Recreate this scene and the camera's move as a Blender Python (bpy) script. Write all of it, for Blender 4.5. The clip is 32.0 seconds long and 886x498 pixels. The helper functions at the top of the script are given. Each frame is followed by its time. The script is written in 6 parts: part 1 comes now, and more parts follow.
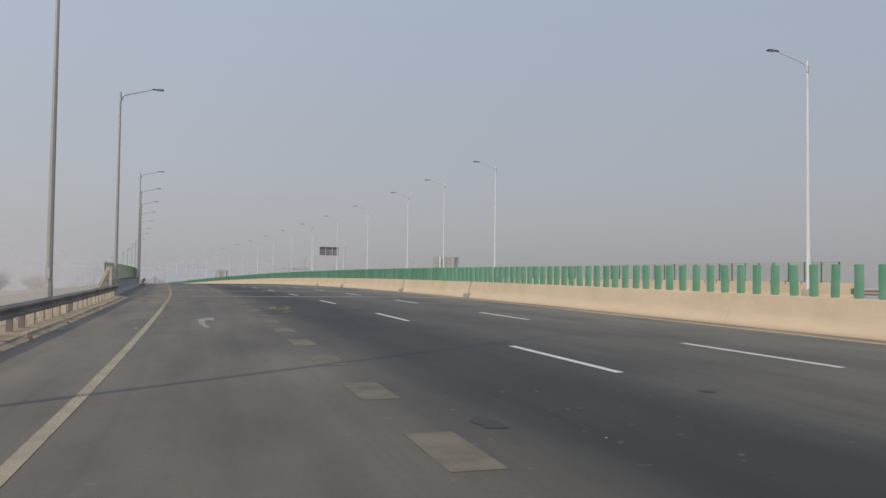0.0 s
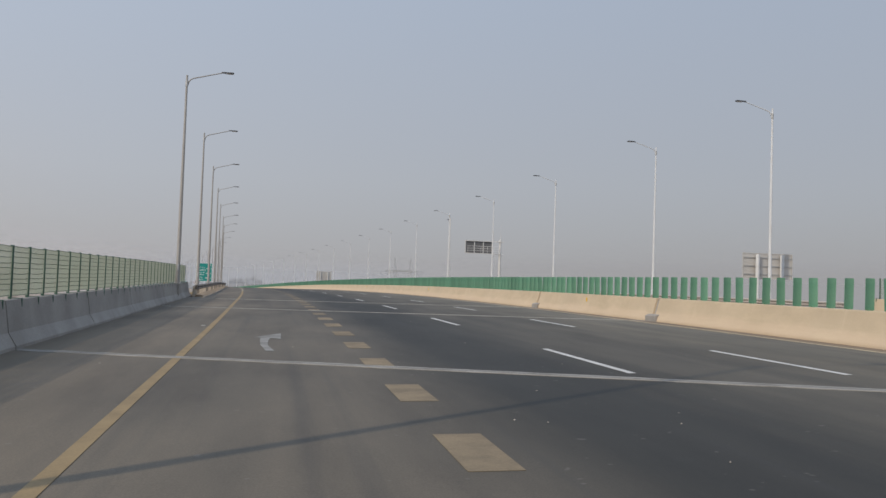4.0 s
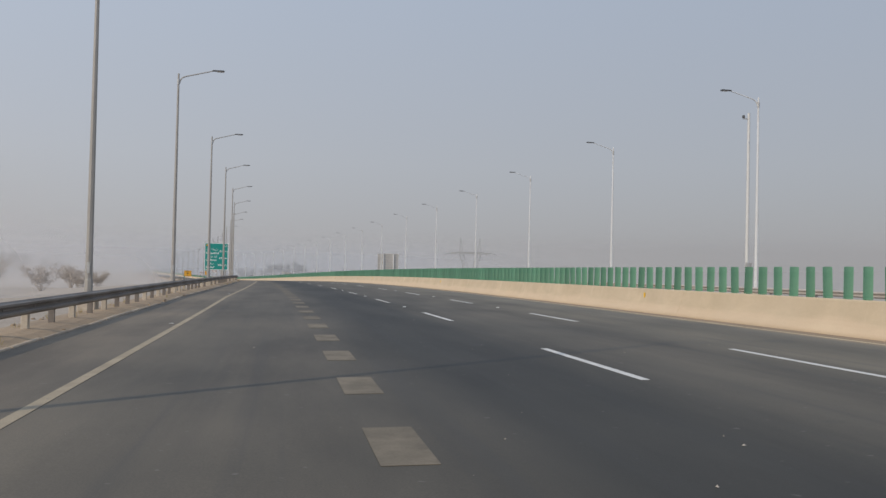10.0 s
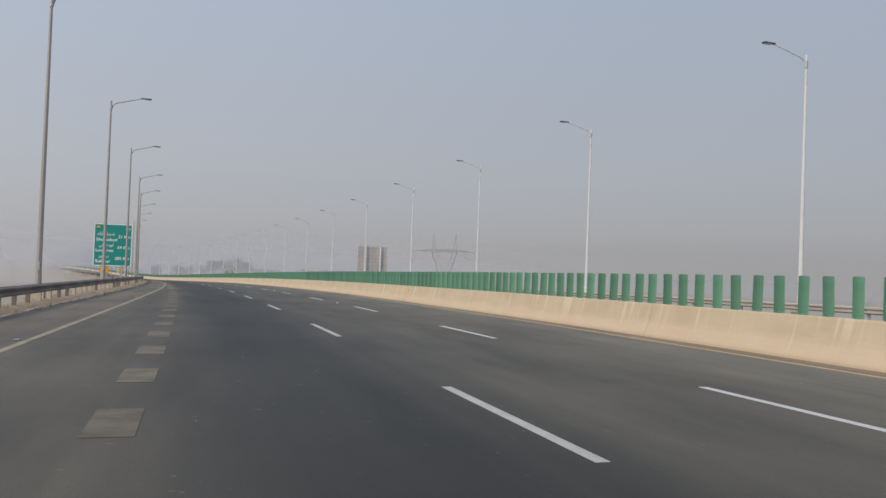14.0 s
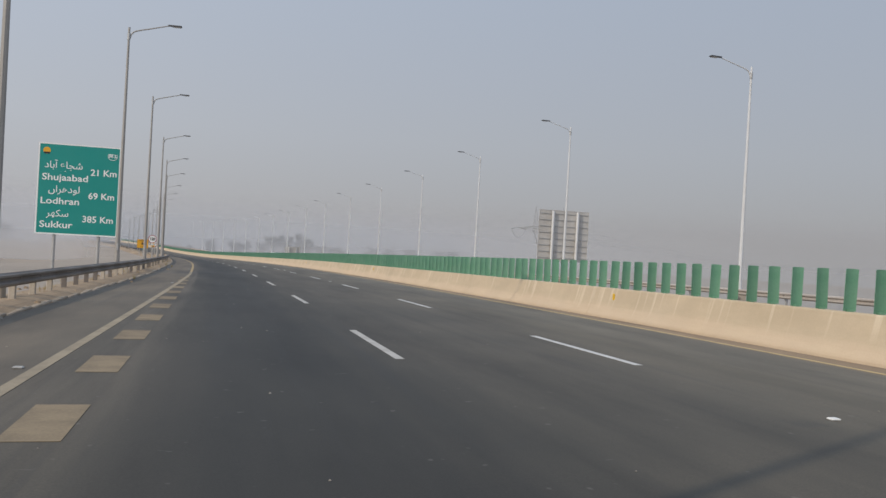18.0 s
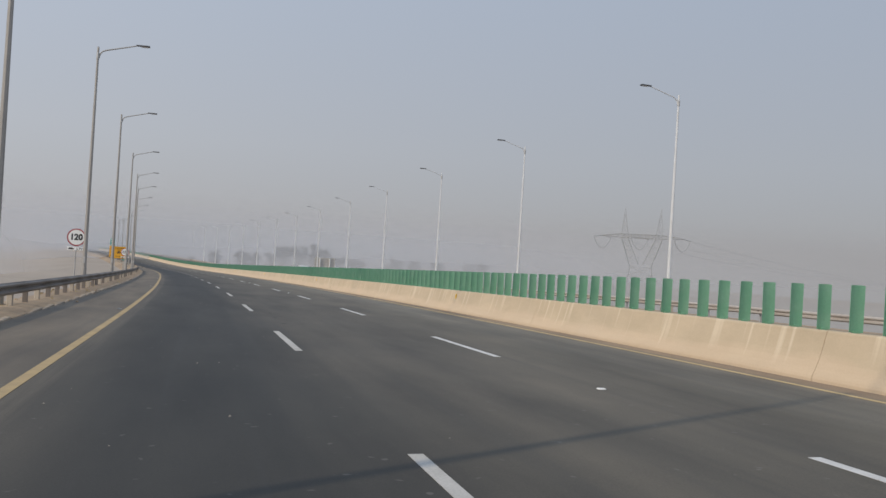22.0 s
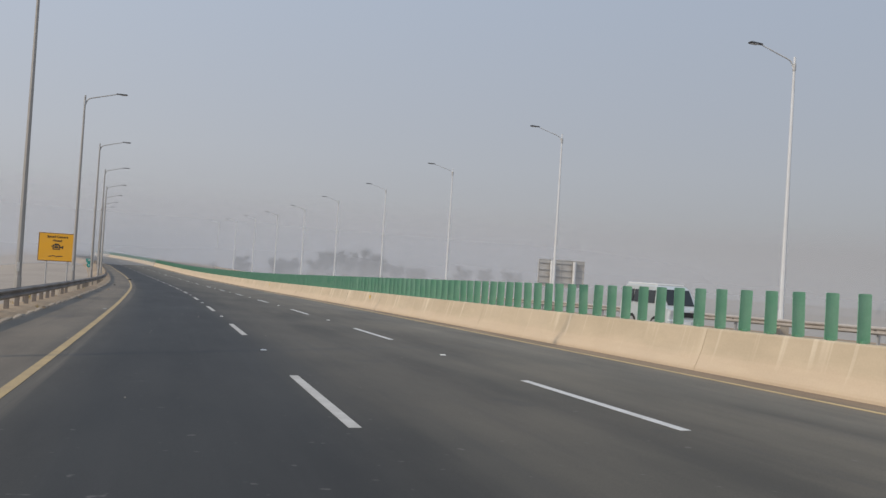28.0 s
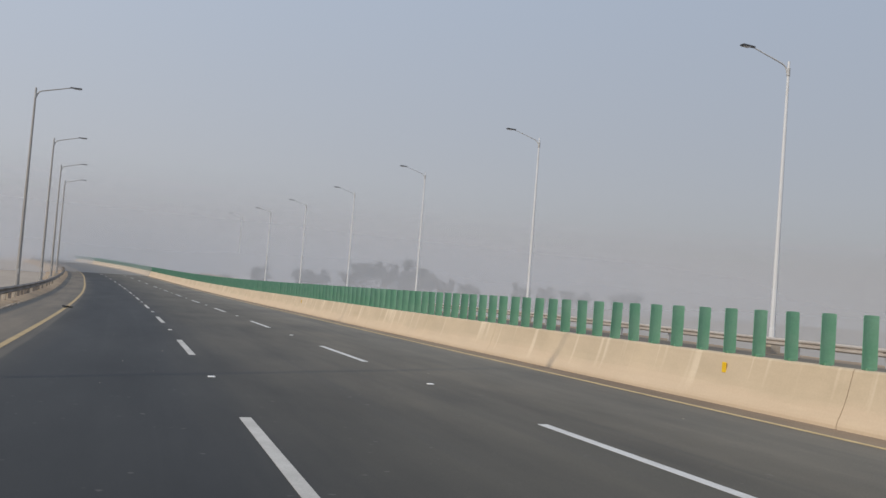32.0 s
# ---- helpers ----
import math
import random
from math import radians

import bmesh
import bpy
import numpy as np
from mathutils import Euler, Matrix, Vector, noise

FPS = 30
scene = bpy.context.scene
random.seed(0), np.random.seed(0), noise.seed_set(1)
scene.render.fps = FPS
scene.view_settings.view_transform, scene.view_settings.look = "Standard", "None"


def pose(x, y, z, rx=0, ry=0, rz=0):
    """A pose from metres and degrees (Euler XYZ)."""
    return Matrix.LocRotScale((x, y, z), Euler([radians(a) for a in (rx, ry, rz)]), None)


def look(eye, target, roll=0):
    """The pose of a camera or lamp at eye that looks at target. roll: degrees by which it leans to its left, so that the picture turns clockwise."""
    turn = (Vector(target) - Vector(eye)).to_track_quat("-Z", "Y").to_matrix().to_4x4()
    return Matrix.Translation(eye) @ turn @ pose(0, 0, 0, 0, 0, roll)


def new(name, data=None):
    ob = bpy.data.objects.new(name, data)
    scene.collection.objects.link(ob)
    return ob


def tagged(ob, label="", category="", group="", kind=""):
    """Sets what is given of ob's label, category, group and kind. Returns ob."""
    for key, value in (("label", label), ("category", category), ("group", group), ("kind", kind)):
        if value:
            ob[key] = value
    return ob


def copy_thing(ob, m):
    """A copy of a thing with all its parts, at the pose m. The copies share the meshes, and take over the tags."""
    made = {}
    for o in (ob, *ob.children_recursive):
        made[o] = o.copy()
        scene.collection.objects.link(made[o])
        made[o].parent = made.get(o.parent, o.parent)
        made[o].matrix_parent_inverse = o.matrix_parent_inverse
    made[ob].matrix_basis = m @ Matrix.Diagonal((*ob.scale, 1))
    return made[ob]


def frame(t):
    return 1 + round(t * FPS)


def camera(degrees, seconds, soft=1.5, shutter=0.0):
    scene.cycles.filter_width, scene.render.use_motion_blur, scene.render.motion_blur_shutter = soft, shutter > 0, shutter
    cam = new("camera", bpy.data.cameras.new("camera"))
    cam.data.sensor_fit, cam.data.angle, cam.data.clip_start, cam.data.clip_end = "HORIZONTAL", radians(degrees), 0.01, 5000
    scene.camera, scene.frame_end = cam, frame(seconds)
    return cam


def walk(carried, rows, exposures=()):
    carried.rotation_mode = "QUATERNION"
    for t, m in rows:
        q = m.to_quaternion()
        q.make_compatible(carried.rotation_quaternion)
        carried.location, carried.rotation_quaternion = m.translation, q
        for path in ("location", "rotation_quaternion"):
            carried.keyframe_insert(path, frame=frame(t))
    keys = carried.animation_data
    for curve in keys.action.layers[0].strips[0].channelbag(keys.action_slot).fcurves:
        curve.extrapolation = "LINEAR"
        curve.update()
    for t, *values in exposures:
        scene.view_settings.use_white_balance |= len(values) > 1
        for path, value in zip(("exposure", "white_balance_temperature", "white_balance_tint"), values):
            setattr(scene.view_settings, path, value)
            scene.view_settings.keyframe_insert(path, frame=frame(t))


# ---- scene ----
cam = camera(55.82, 32.0)
PATH = [
    (0.0, pose(-5.947, -10.989, 1.277, 92.345, -0.758, -16.167)),
    (0.5, pose(-5.852, -4.853, 1.352, 91.797, -0.726, -15.715)),
    (1.0, pose(-5.787, 1.293, 1.426, 91.392, -0.955, -12.290)),
    (1.5, pose(-5.750, 7.447, 1.499, 90.990, -1.055, -11.010)),
    (2.0, pose(-5.745, 13.620, 1.571, 91.235, -1.282, -10.732)),
    (2.5, pose(-5.771, 19.813, 1.643, 91.488, -1.183, -10.215)),
    (3.0, pose(-5.830, 26.021, 1.716, 92.814, -0.833, -10.415)),
    (3.5, pose(-5.923, 32.288, 1.784, 92.514, -1.676, -10.128)),
    (5.5, pose(-6.496, 57.598, 1.998, 92.388, -1.595, -8.917)),
    (6.0, pose(-6.664, 64.023, 2.040, 92.099, -1.309, -8.780)),
    (6.5, pose(-6.830, 70.551, 2.079, 91.981, -1.674, -8.306)),
    (7.0, pose(-7.012, 77.133, 2.113, 91.897, -1.710, -7.852)),
    (7.5, pose(-7.219, 83.739, 2.142, 92.055, -1.782, -7.605)),
    (8.0, pose(-7.454, 90.357, 2.166, 92.158, -1.648, -7.983)),
    (8.5, pose(-7.713, 96.969, 2.185, 90.658, -1.557, -7.784)),
    (9.0, pose(-7.986, 103.567, 2.197, 90.461, -1.461, -7.156)),
    (9.5, pose(-8.260, 110.230, 2.202, 90.829, -1.434, -6.930)),
    (10.0, pose(-8.535, 116.941, 2.200, 91.232, -1.269, -6.889)),
    (10.5, pose(-8.825, 123.684, 2.189, 91.375, -1.427, -6.859)),
    (11.0, pose(-9.120, 130.489, 2.171, 91.404, -1.178, -6.910)),
    (11.5, pose(-9.399, 137.358, 2.144, 91.470, -1.477, -6.849)),
    (12.0, pose(-9.697, 144.298, 2.109, 90.967, -1.805, -6.782)),
    (12.5, pose(-10.044, 151.306, 2.069, 91.103, -1.599, -6.714)),
    (13.0, pose(-10.455, 158.339, 2.025, 91.275, -1.956, -7.967)),
    (13.5, pose(-10.937, 165.375, 1.978, 91.377, -2.137, -10.609)),
    (15.5, pose(-13.310, 193.771, 1.743, 91.080, -2.573, -9.864)),
    (16.0, pose(-14.018, 200.941, 1.667, 90.190, -3.013, -9.060)),
    (16.5, pose(-14.805, 208.188, 1.583, 90.167, -3.179, -8.355)),
    (17.0, pose(-15.654, 215.507, 1.491, 89.612, -3.446, -7.759)),
    (17.5, pose(-16.553, 222.859, 1.389, 89.574, -3.259, -7.166)),
    (18.0, pose(-17.490, 230.241, 1.277, 89.781, -3.193, -6.925)),
    (18.5, pose(-18.450, 237.635, 1.158, 89.720, -3.231, -7.232)),
    (19.0, pose(-19.421, 245.019, 1.032, 90.146, -3.226, -7.886)),
    (19.5, pose(-20.379, 252.478, 0.898, 90.267, -3.525, -8.052)),
    (20.0, pose(-21.351, 259.967, 0.755, 90.722, -2.957, -7.957)),
    (20.5, pose(-22.362, 267.528, 0.607, 90.655, -3.118, -7.646)),
    (21.0, pose(-23.424, 275.133, 0.454, 90.045, -3.029, -7.176)),
    (21.5, pose(-24.552, 282.747, 0.298, 90.396, -3.137, -6.649)),
    (22.0, pose(-25.744, 290.380, 0.139, 90.626, -3.490, -6.569)),
    (22.5, pose(-26.996, 298.034, -0.025, 90.742, -3.572, -7.062)),
    (23.0, pose(-28.304, 305.734, -0.194, 90.906, -3.485, -7.255)),
    (23.5, pose(-29.669, 313.499, -0.371, 90.696, -3.717, -7.067)),
    (24.0, pose(-31.084, 321.309, -0.553, 90.593, -3.995, -6.665)),
    (24.5, pose(-32.547, 329.163, -0.742, 90.703, -3.789, -6.273)),
    (25.0, pose(-34.056, 337.060, -0.937, 90.532, -3.654, -5.834)),
    (25.5, pose(-35.608, 344.991, -1.136, 90.328, -3.488, -5.517)),
    (27.5, pose(-42.223, 376.802, -1.934, 91.018, -3.979, -5.209)),
    (28.0, pose(-43.963, 384.781, -2.133, 91.190, -3.578, -5.408)),
    (28.5, pose(-45.742, 392.789, -2.332, 91.483, -4.093, -5.130)),
    (29.0, pose(-47.538, 400.825, -2.531, 91.307, -4.2, -4.787)),
    (29.5, pose(-49.335, 408.895, -2.729, 91.204, -4.252, -4.779)),
    (30.0, pose(-51.149, 416.996, -2.928, 91.556, -3.874, -4.934)),
    (30.5, pose(-53.020, 425.150, -3.127, 91.970, -3.63, -4.515)),
    (31.0, pose(-54.908, 433.285, -3.328, 92.405, -3.725, -4.070)),
    (31.5, pose(-56.840, 441.440, -3.532, 92.600, -4.045, -4.345)),
    (32.0, pose(-58.892, 449.867, -3.736, 92.319, -4.505, -5.408)),
]
walk(cam, PATH)

# ---- plan ----
KNOTS = np.arange(-60, 701, 40.0)
BEND = [1.145, 0.857, 0.523, 0.399, 0.745, 0.595, 0.47, 0.744, 0.436, 0.441, 0.708, 0.406, 0.556, 0.795, 0.581, 0.461, 0.77, 1.28, 1.762, 2.172]
GRADE = [1.248, 1.286, 1.201, 0.607, 0.144, -0.548, -0.827, -1.386, -1.926, -2.13, -2.453, -2.445, -2.391, -2.414, -1.595, -0.783, 0.045, 0.61, 0.882, 0.958]
BANK = [1.174, 1.248, 1.68, 1.582, 1.156, 0.864, 0.777, 0.393, 0.504, 0.523, 0.737, 0.814, 0.741, 0.734, 1.546, 1.065, 0.859, 0.842, 0.845, 0.881]
EDGE_KNOTS = np.arange(-40, 601, 40.0)
EDGE = [-7.588, -7.252, -7.132, -7.41, -7.425, -7.14, -5.886, -4.587, -3.763, -3.703, -3.763, -3.625, -3.727, -3.66, -3.482, -3.504, -3.085]
LANE = 3.65
RAIL_GAP = 2.55
BARRIER_TOE = 8.2
BARRIER_FACE = 8.47
BARRIER_H = 0.86
OPP_L = 8.9
OPP_R = 23.0
RIGHT_LINE = 7.5
DASH_P = 12.788
DASH_L = 4.42
DASH_A = -25.44
DASH_B = -25.77
BLOCK_P = 3.573
BLOCK_L = 1.5
BLOCK_D = -3.9
BLOCK_W = 0.46
BLOCK_END = 277.1
BLOCK_0 = -37.19
JOINTS = [(36.3, -0.48), (50.4, -0.47), (71.8, -0.47), (85.3, -0.47)]
SEGMENT = 12.35
BRIDGE_GAPS = [32.0, 46.1, 67.8, 81.5]
FIN_P = 0.7215
FIN_0 = -35.6
FIN_W = 0.24
FIN_H = 0.78
FIN_TURN = -8.0
FIN_DRIFT = ((40, 0.0), (86, -0.03), (90, -0.16), (96, -0.26), (101, -0.32), (105, -0.33), (109, -0.41), (116, -0.555), (122, -0.665), (130, -0.76), (140, -0.83), (178, -0.87), (278, -0.96), (404, -0.69), (440, -0.82), (464, -0.92), (471, -0.76), (520, -0.82))
DELINEATORS = [39.1 + 35.66 * k - (0.55 if k == 11 else 0.0) for k in range(14)]
BRIDGE_A = 37.3
BRIDGE_B = 93.6
OUTER_A = 21.6
OUTER_B = 76.0
PARAPET_H = 0.88
FENCE_H = 1.03
BACK_RAIL_H = 0.52
POST_H = 11.72
ARM = 2.35
ARM_RISE = 0.3
LAMP_OFF = -0.77
RIGHT_LAMP_D = 23.8
BRIDGE_LAMPS = [42.7, 86.0]
LEFT_LAMPS = [-2.8, 18.5, 105.0, 124.4, 144.8, 166.0, 188.5, 209.1, 231.2, 252.8, 275.4, 294.6, 316.9, 337.9, 358.2, 381.0, 402.0, 422.3, 445.3, 466.8, 487.3, 509.7, 530.9, 551.4, 571.0]
RIGHT_LAMPS = [24.2, 67.8, 84.0, 99.0, 120.5, 141.5, 163.0, 184.0, 205.2, 226.1, 247.6, 269.0, 291.0, 312.1, 333.25, 354.75, 376.0, 397.8, 418.35, 440.3, 461.5, 482.6, 504.35, 525.2, 546.7, 568.5, 590.0, 611.5]
GREEN_SIGN = (281.5, -12.05, -7.8, 1.9, 6.92)
SPEED_A = (346.3, -8.4, 2.7)
SPEED_B = (413.7, -8.1, 2.6)
MARKER = (385.9, -8.6, 1.8, 3.75)
CAMERA_SIGN = (461.7, -10.8, -8.05, 1.8, 4.05)
ROUTE = (490.6, -8.0, 2.02)
BACK_A = (85.5, 22.95, 26.35, 1.9, 3.45)
BACK_B = (297.8, 24.5, 29.1, 1.85, 6.2)
BACK_C = (442.7, 23.8, 27.45, 1.66, 3.58)
DISPLAY = (146.0, 26.32, 21.48, 25.2, 5.45, 7.05)
VAN_A = (417.6, 17.1)
VAN_B = (109.5, 17.3)
STRAW_AT = (20.95, -2.96)
TREES_RIGHT = [(717, 106, 12.5), (714, 114, 12.5), (711, 123, 14.2), (717, 67, 8.0), (714, 53, 4.4), (700, 73, 8.0), (712, 86, 8.2), (703, 130, 8.3), (700, 136, 7.6), (712, 151, 6.8), (709, 173, 9.4), (711, 188, 8.7), (717, 210, 8.3), (709, 238, 8.9), (700, 59, 5.3), (712, 80, 7.9), (703, 91, 8.6), (700, 119, 9.4), (717, 124, 6.7), (703, 142, 6.8), (700, 160, 5.8), (706, 181, 6.3), (703, 198, 7.8), (706, 223, 8.1)]
TREES_LEFT = [(730, -69, 14), (736, -60, 12), (728, -64, 13), (734, -47, 10), (726, -80, 14), (738, -38, 9)]
SCRUB_LEFT = [(106, -31, 3.3), (116, -33, 3.6), (128, -31, 3.4), (141, -32, 3.1), (150, -35, 3.6), (204, -31, 3.3), (214, -33, 3.7), (226, -30, 3.3), (262, -31, 3.6), (274, -34, 3.9), (286, -31, 3.3)]
ARROWS = [(11.5, -5.7), (55.0, -5.7)]
STAINS = [(113.8, -1.9, 1.1, 0.35), (318.9, 0.49, 0.35, 0.14), (316.5, 0.44, 0.3, 0.13), (314.1, 0.43, 0.25, 0.2), (-1.9, 0.12, 0.3, 0.2), (-3.2, -3.2, 0.8, 0.3), (219.6, 0.83, 0.5, 0.2), (354.5, 0.21, 0.3, 0.18), (18.0, -3.4, 0.5, 1.4), (226.0, -6.0, 1.2, 0.3)]


# ---- the road's own frame: s metres along, d metres to the right of the first white line, z up ----


def spread(knots, values, x):
    return float(np.interp(x, knots, values))


GRID = np.arange(-60, 901, 2.0)
_k = np.interp(GRID, KNOTS, BEND) * 1e-3
_g = np.interp(GRID, KNOTS, GRADE) * 0.01
_th = np.concatenate([[0], np.cumsum(_k[1:] + _k[:-1])])
_th -= np.interp(0, GRID, _th)
_x = np.concatenate([[0], np.cumsum(-(np.sin(_th[1:]) + np.sin(_th[:-1])))])
_y = np.concatenate([[0], np.cumsum(np.cos(_th[1:]) + np.cos(_th[:-1]))])
_z = np.concatenate([[0], np.cumsum(_g[1:] + _g[:-1])])
_i0 = int(np.argmin(abs(GRID)))
_x, _y, _z = _x - _x[_i0], _y - _y[_i0], _z - _z[_i0]


def heading(s):
    return spread(GRID, _th, s)


def tilt(s, d):
    """Rise of the paved surface by the banking, level past the two carriageways."""
    return spread(KNOTS, BANK, s) * 0.01 * max(-10.0, min(d, 24.0))


def at(s, d=0.0, z=0.0):
    a = heading(s)
    return Vector((spread(GRID, _x, s) + d * math.cos(a), spread(GRID, _y, s) + d * math.sin(a), spread(GRID, _z, s) + z + tilt(s, d)))


def stand(s, d=0.0, z=0.0, turn=0.0):
    """Pose at a place of the road: local x to the right, y along the road, z up."""
    return Matrix.Translation(at(s, d, z)) @ Matrix.Rotation(heading(s) + radians(turn), 4, "Z")


def left_edge(s):
    return spread(EDGE_KNOTS, EDGE, s)


def rail_d(s):
    """The left guard rail's line."""
    return left_edge(s) - RAIL_GAP


S0, S1 = -40.0, 716.0
PYLON_A = (stand(475.7, 117.7, 0.0, -39.6), 21.0, 14.8, 21.8, -5.2)
PYLON_B = (stand(735.0, 344.0, 0.0, -39.6), 21.0, 15.5, 23.0, -6.0)

# ---- world and sun ----
world = bpy.data.worlds.new("hazy_sky")
scene.world = world
world.use_nodes = True
_n, _l = world.node_tree.nodes, world.node_tree.links
_n.clear()
SUN_UP, SUN_AZ = 36.0, 232.6
sky = _n.new("ShaderNodeTexSky")
sky.sky_type, sky.sun_disc = "NISHITA", False
sky.sun_elevation, sky.sun_rotation = radians(SUN_UP), radians(SUN_AZ)
sky.air_density, sky.dust_density, sky.ozone_density = 1.0, 3.0, 2.0
# morning smog: a smooth veil over the sky, denser and greyer towards the horizon
coord = _n.new("ShaderNodeTexCoord")
split = _n.new("ShaderNodeSeparateXYZ")
_l.new(coord.outputs["Generated"], split.inputs[0])
veil = _n.new("ShaderNodeValToRGB")
veil.color_ramp.elements[0].position, veil.color_ramp.elements[0].color = 0.0, (0.43, 0.424, 0.436, 1)
veil.color_ramp.elements[1].position, veil.color_ramp.elements[1].color = 0.55, (0.435, 0.54, 0.705, 1)
_m = veil.color_ramp.elements.new(0.12)
_m.color = (0.462, 0.482, 0.525, 1)
_l.new(split.outputs["Z"], veil.inputs["Fac"])
smog = _n.new("ShaderNodeBackground")
# the smog scatters more light on the sun's side
toward = _n.new("ShaderNodeVectorMath")
toward.operation = "DOT_PRODUCT"
toward.inputs[1].default_value = (math.sin(radians(SUN_AZ)), math.cos(radians(SUN_AZ)), 0.0)
_l.new(coord.outputs["Generated"], toward.inputs[0])
gain = _n.new("ShaderNodeMath")
gain.operation = "MULTIPLY_ADD"
gain.inputs[1].default_value, gain.inputs[2].default_value = 0.30, 1.195
_l.new(toward.outputs["Value"], gain.inputs[0])
_l.new(gain.outputs[0], smog.inputs["Strength"])
_l.new(veil.outputs["Color"], smog.inputs["Color"])
clear = _n.new("ShaderNodeBackground")
clear.inputs["Strength"].default_value = 0.07
_l.new(sky.outputs["Color"], clear.inputs["Color"])
both = _n.new("ShaderNodeMixShader")
both.inputs["Fac"].default_value = 0.85
_l.new(clear.outputs[0], both.inputs[1])
_l.new(smog.outputs[0], both.inputs[2])
_out = _n.new("ShaderNodeOutputWorld")
_l.new(both.outputs[0], _out.inputs["Surface"])

sun = new("sun", bpy.data.lights.new("sun", "SUN"))
sun.data.energy, sun.data.angle, sun.data.color = 2.3, radians(0.8), (1.0, 0.86, 0.68)
_a = radians(SUN_AZ)
sun.matrix_basis = look((0, 0, 60), Vector((0, 0, 60)) - Vector((math.sin(_a) * math.cos(radians(SUN_UP)), math.cos(_a) * math.cos(radians(SUN_UP)), math.sin(radians(SUN_UP)))))


# ---- materials ----


def blank(name):
    m = bpy.data.materials.new(name)
    m.use_nodes = True
    t = m.node_tree
    t.nodes.clear()
    out = t.nodes.new("ShaderNodeOutputMaterial")
    b = t.nodes.new("ShaderNodeBsdfPrincipled")
    t.links.new(b.outputs[0], out.inputs[0])
    return m, t, b


def noise_at(t, scale, detail=4.0, vec=None, rough=0.55):
    n = t.nodes.new("ShaderNodeTexNoise")
    n.inputs["Scale"].default_value, n.inputs["Detail"].default_value, n.inputs["Roughness"].default_value = scale, detail, rough
    if vec:
        t.links.new(vec, n.inputs["Vector"])
    return n.outputs["Fac"]


def ramp(t, fac, stops):
    r = t.nodes.new("ShaderNodeValToRGB")
    while len(r.color_ramp.elements) < len(stops):
        r.color_ramp.elements.new(0.5)
    for e, (p, c) in zip(r.color_ramp.elements, stops):
        e.position, e.color = p, (*c, 1)
    t.links.new(fac, r.inputs["Fac"])
    return r.outputs["Color"]


def blend(t, fac, a, b, mode="MIX"):
    m = t.nodes.new("ShaderNodeMix")
    m.data_type, m.blend_type = "RGBA", mode
    for sock, v in ((m.inputs["Factor"], fac), (m.inputs["A"], a), (m.inputs["B"], b)):
        if hasattr(v, "is_linked"):
            t.links.new(v, sock)
        elif isinstance(v, tuple):
            sock.default_value = (*v, 1)
        else:
            sock.default_value = v
    return m.outputs["Result"]


def maths(t, op, a, b=0.0):
    m = t.nodes.new("ShaderNodeMath")
    m.operation = op
    for sock, v in zip(m.inputs, (a, b)):
        if hasattr(v, "is_linked"):
            t.links.new(v, sock)
        else:
            sock.default_value = v
    return m.outputs[0]


def place_coord(t, stretch=(1, 1, 1), kind="Object"):
    c = t.nodes.new("ShaderNodeTexCoord")
    m = t.nodes.new("ShaderNodeMapping")
    m.inputs["Scale"].default_value = stretch
    t.links.new(c.outputs[kind], m.inputs["Vector"])
    return m.outputs[0]


def bump(t, b, height, strength, distance=0.01):
    n = t.nodes.new("ShaderNodeBump")
    n.inputs["Strength"].default_value, n.inputs["Distance"].default_value = strength, distance
    t.links.new(height, n.inputs["Height"])
    t.links.new(n.outputs[0], b.inputs["Normal"])


def surface(name, colour, dirt, rough=0.6, metal=0.0, coarse=1.2, fine=25.0, amount=0.35, relief=0.15, stretch=(1, 1, 1), each=0.0, speck=0.35):
    """Paint, concrete, metal: a colour, a dirt tone in patches, fine grain and relief; each: how far single pieces differ."""
    m, t, b = blank(name)
    v = place_coord(t, stretch)
    patches = ramp(t, noise_at(t, coarse, 5, v), [(0.38, (0, 0, 0)), (0.68, (1, 1, 1))])
    grain = noise_at(t, fine, 3, v)
    c = blend(t, maths(t, "MULTIPLY", patches, amount), colour, dirt)
    c = blend(t, speck, c, ramp(t, grain, [(0.3, (0.35, 0.35, 0.35)), (0.7, (0.66, 0.66, 0.66))]), "OVERLAY")
    if each:
        info = t.nodes.new("ShaderNodeObjectInfo")
        hsv = t.nodes.new("ShaderNodeHueSaturation")
        t.links.new(c, hsv.inputs["Color"])
        t.links.new(maths(t, "ADD", maths(t, "MULTIPLY", info.outputs["Random"], 2 * each), 1 - each), hsv.inputs["Value"])
        c = hsv.outputs[0]
    t.links.new(c, b.inputs["Base Color"])
    t.links.new(maths(t, "ADD", maths(t, "MULTIPLY", patches, 0.15), rough - 0.05), b.inputs["Roughness"])
    b.inputs["Metallic"].default_value = metal
    if relief:
        bump(t, b, grain, relief, 0.006)
    return m


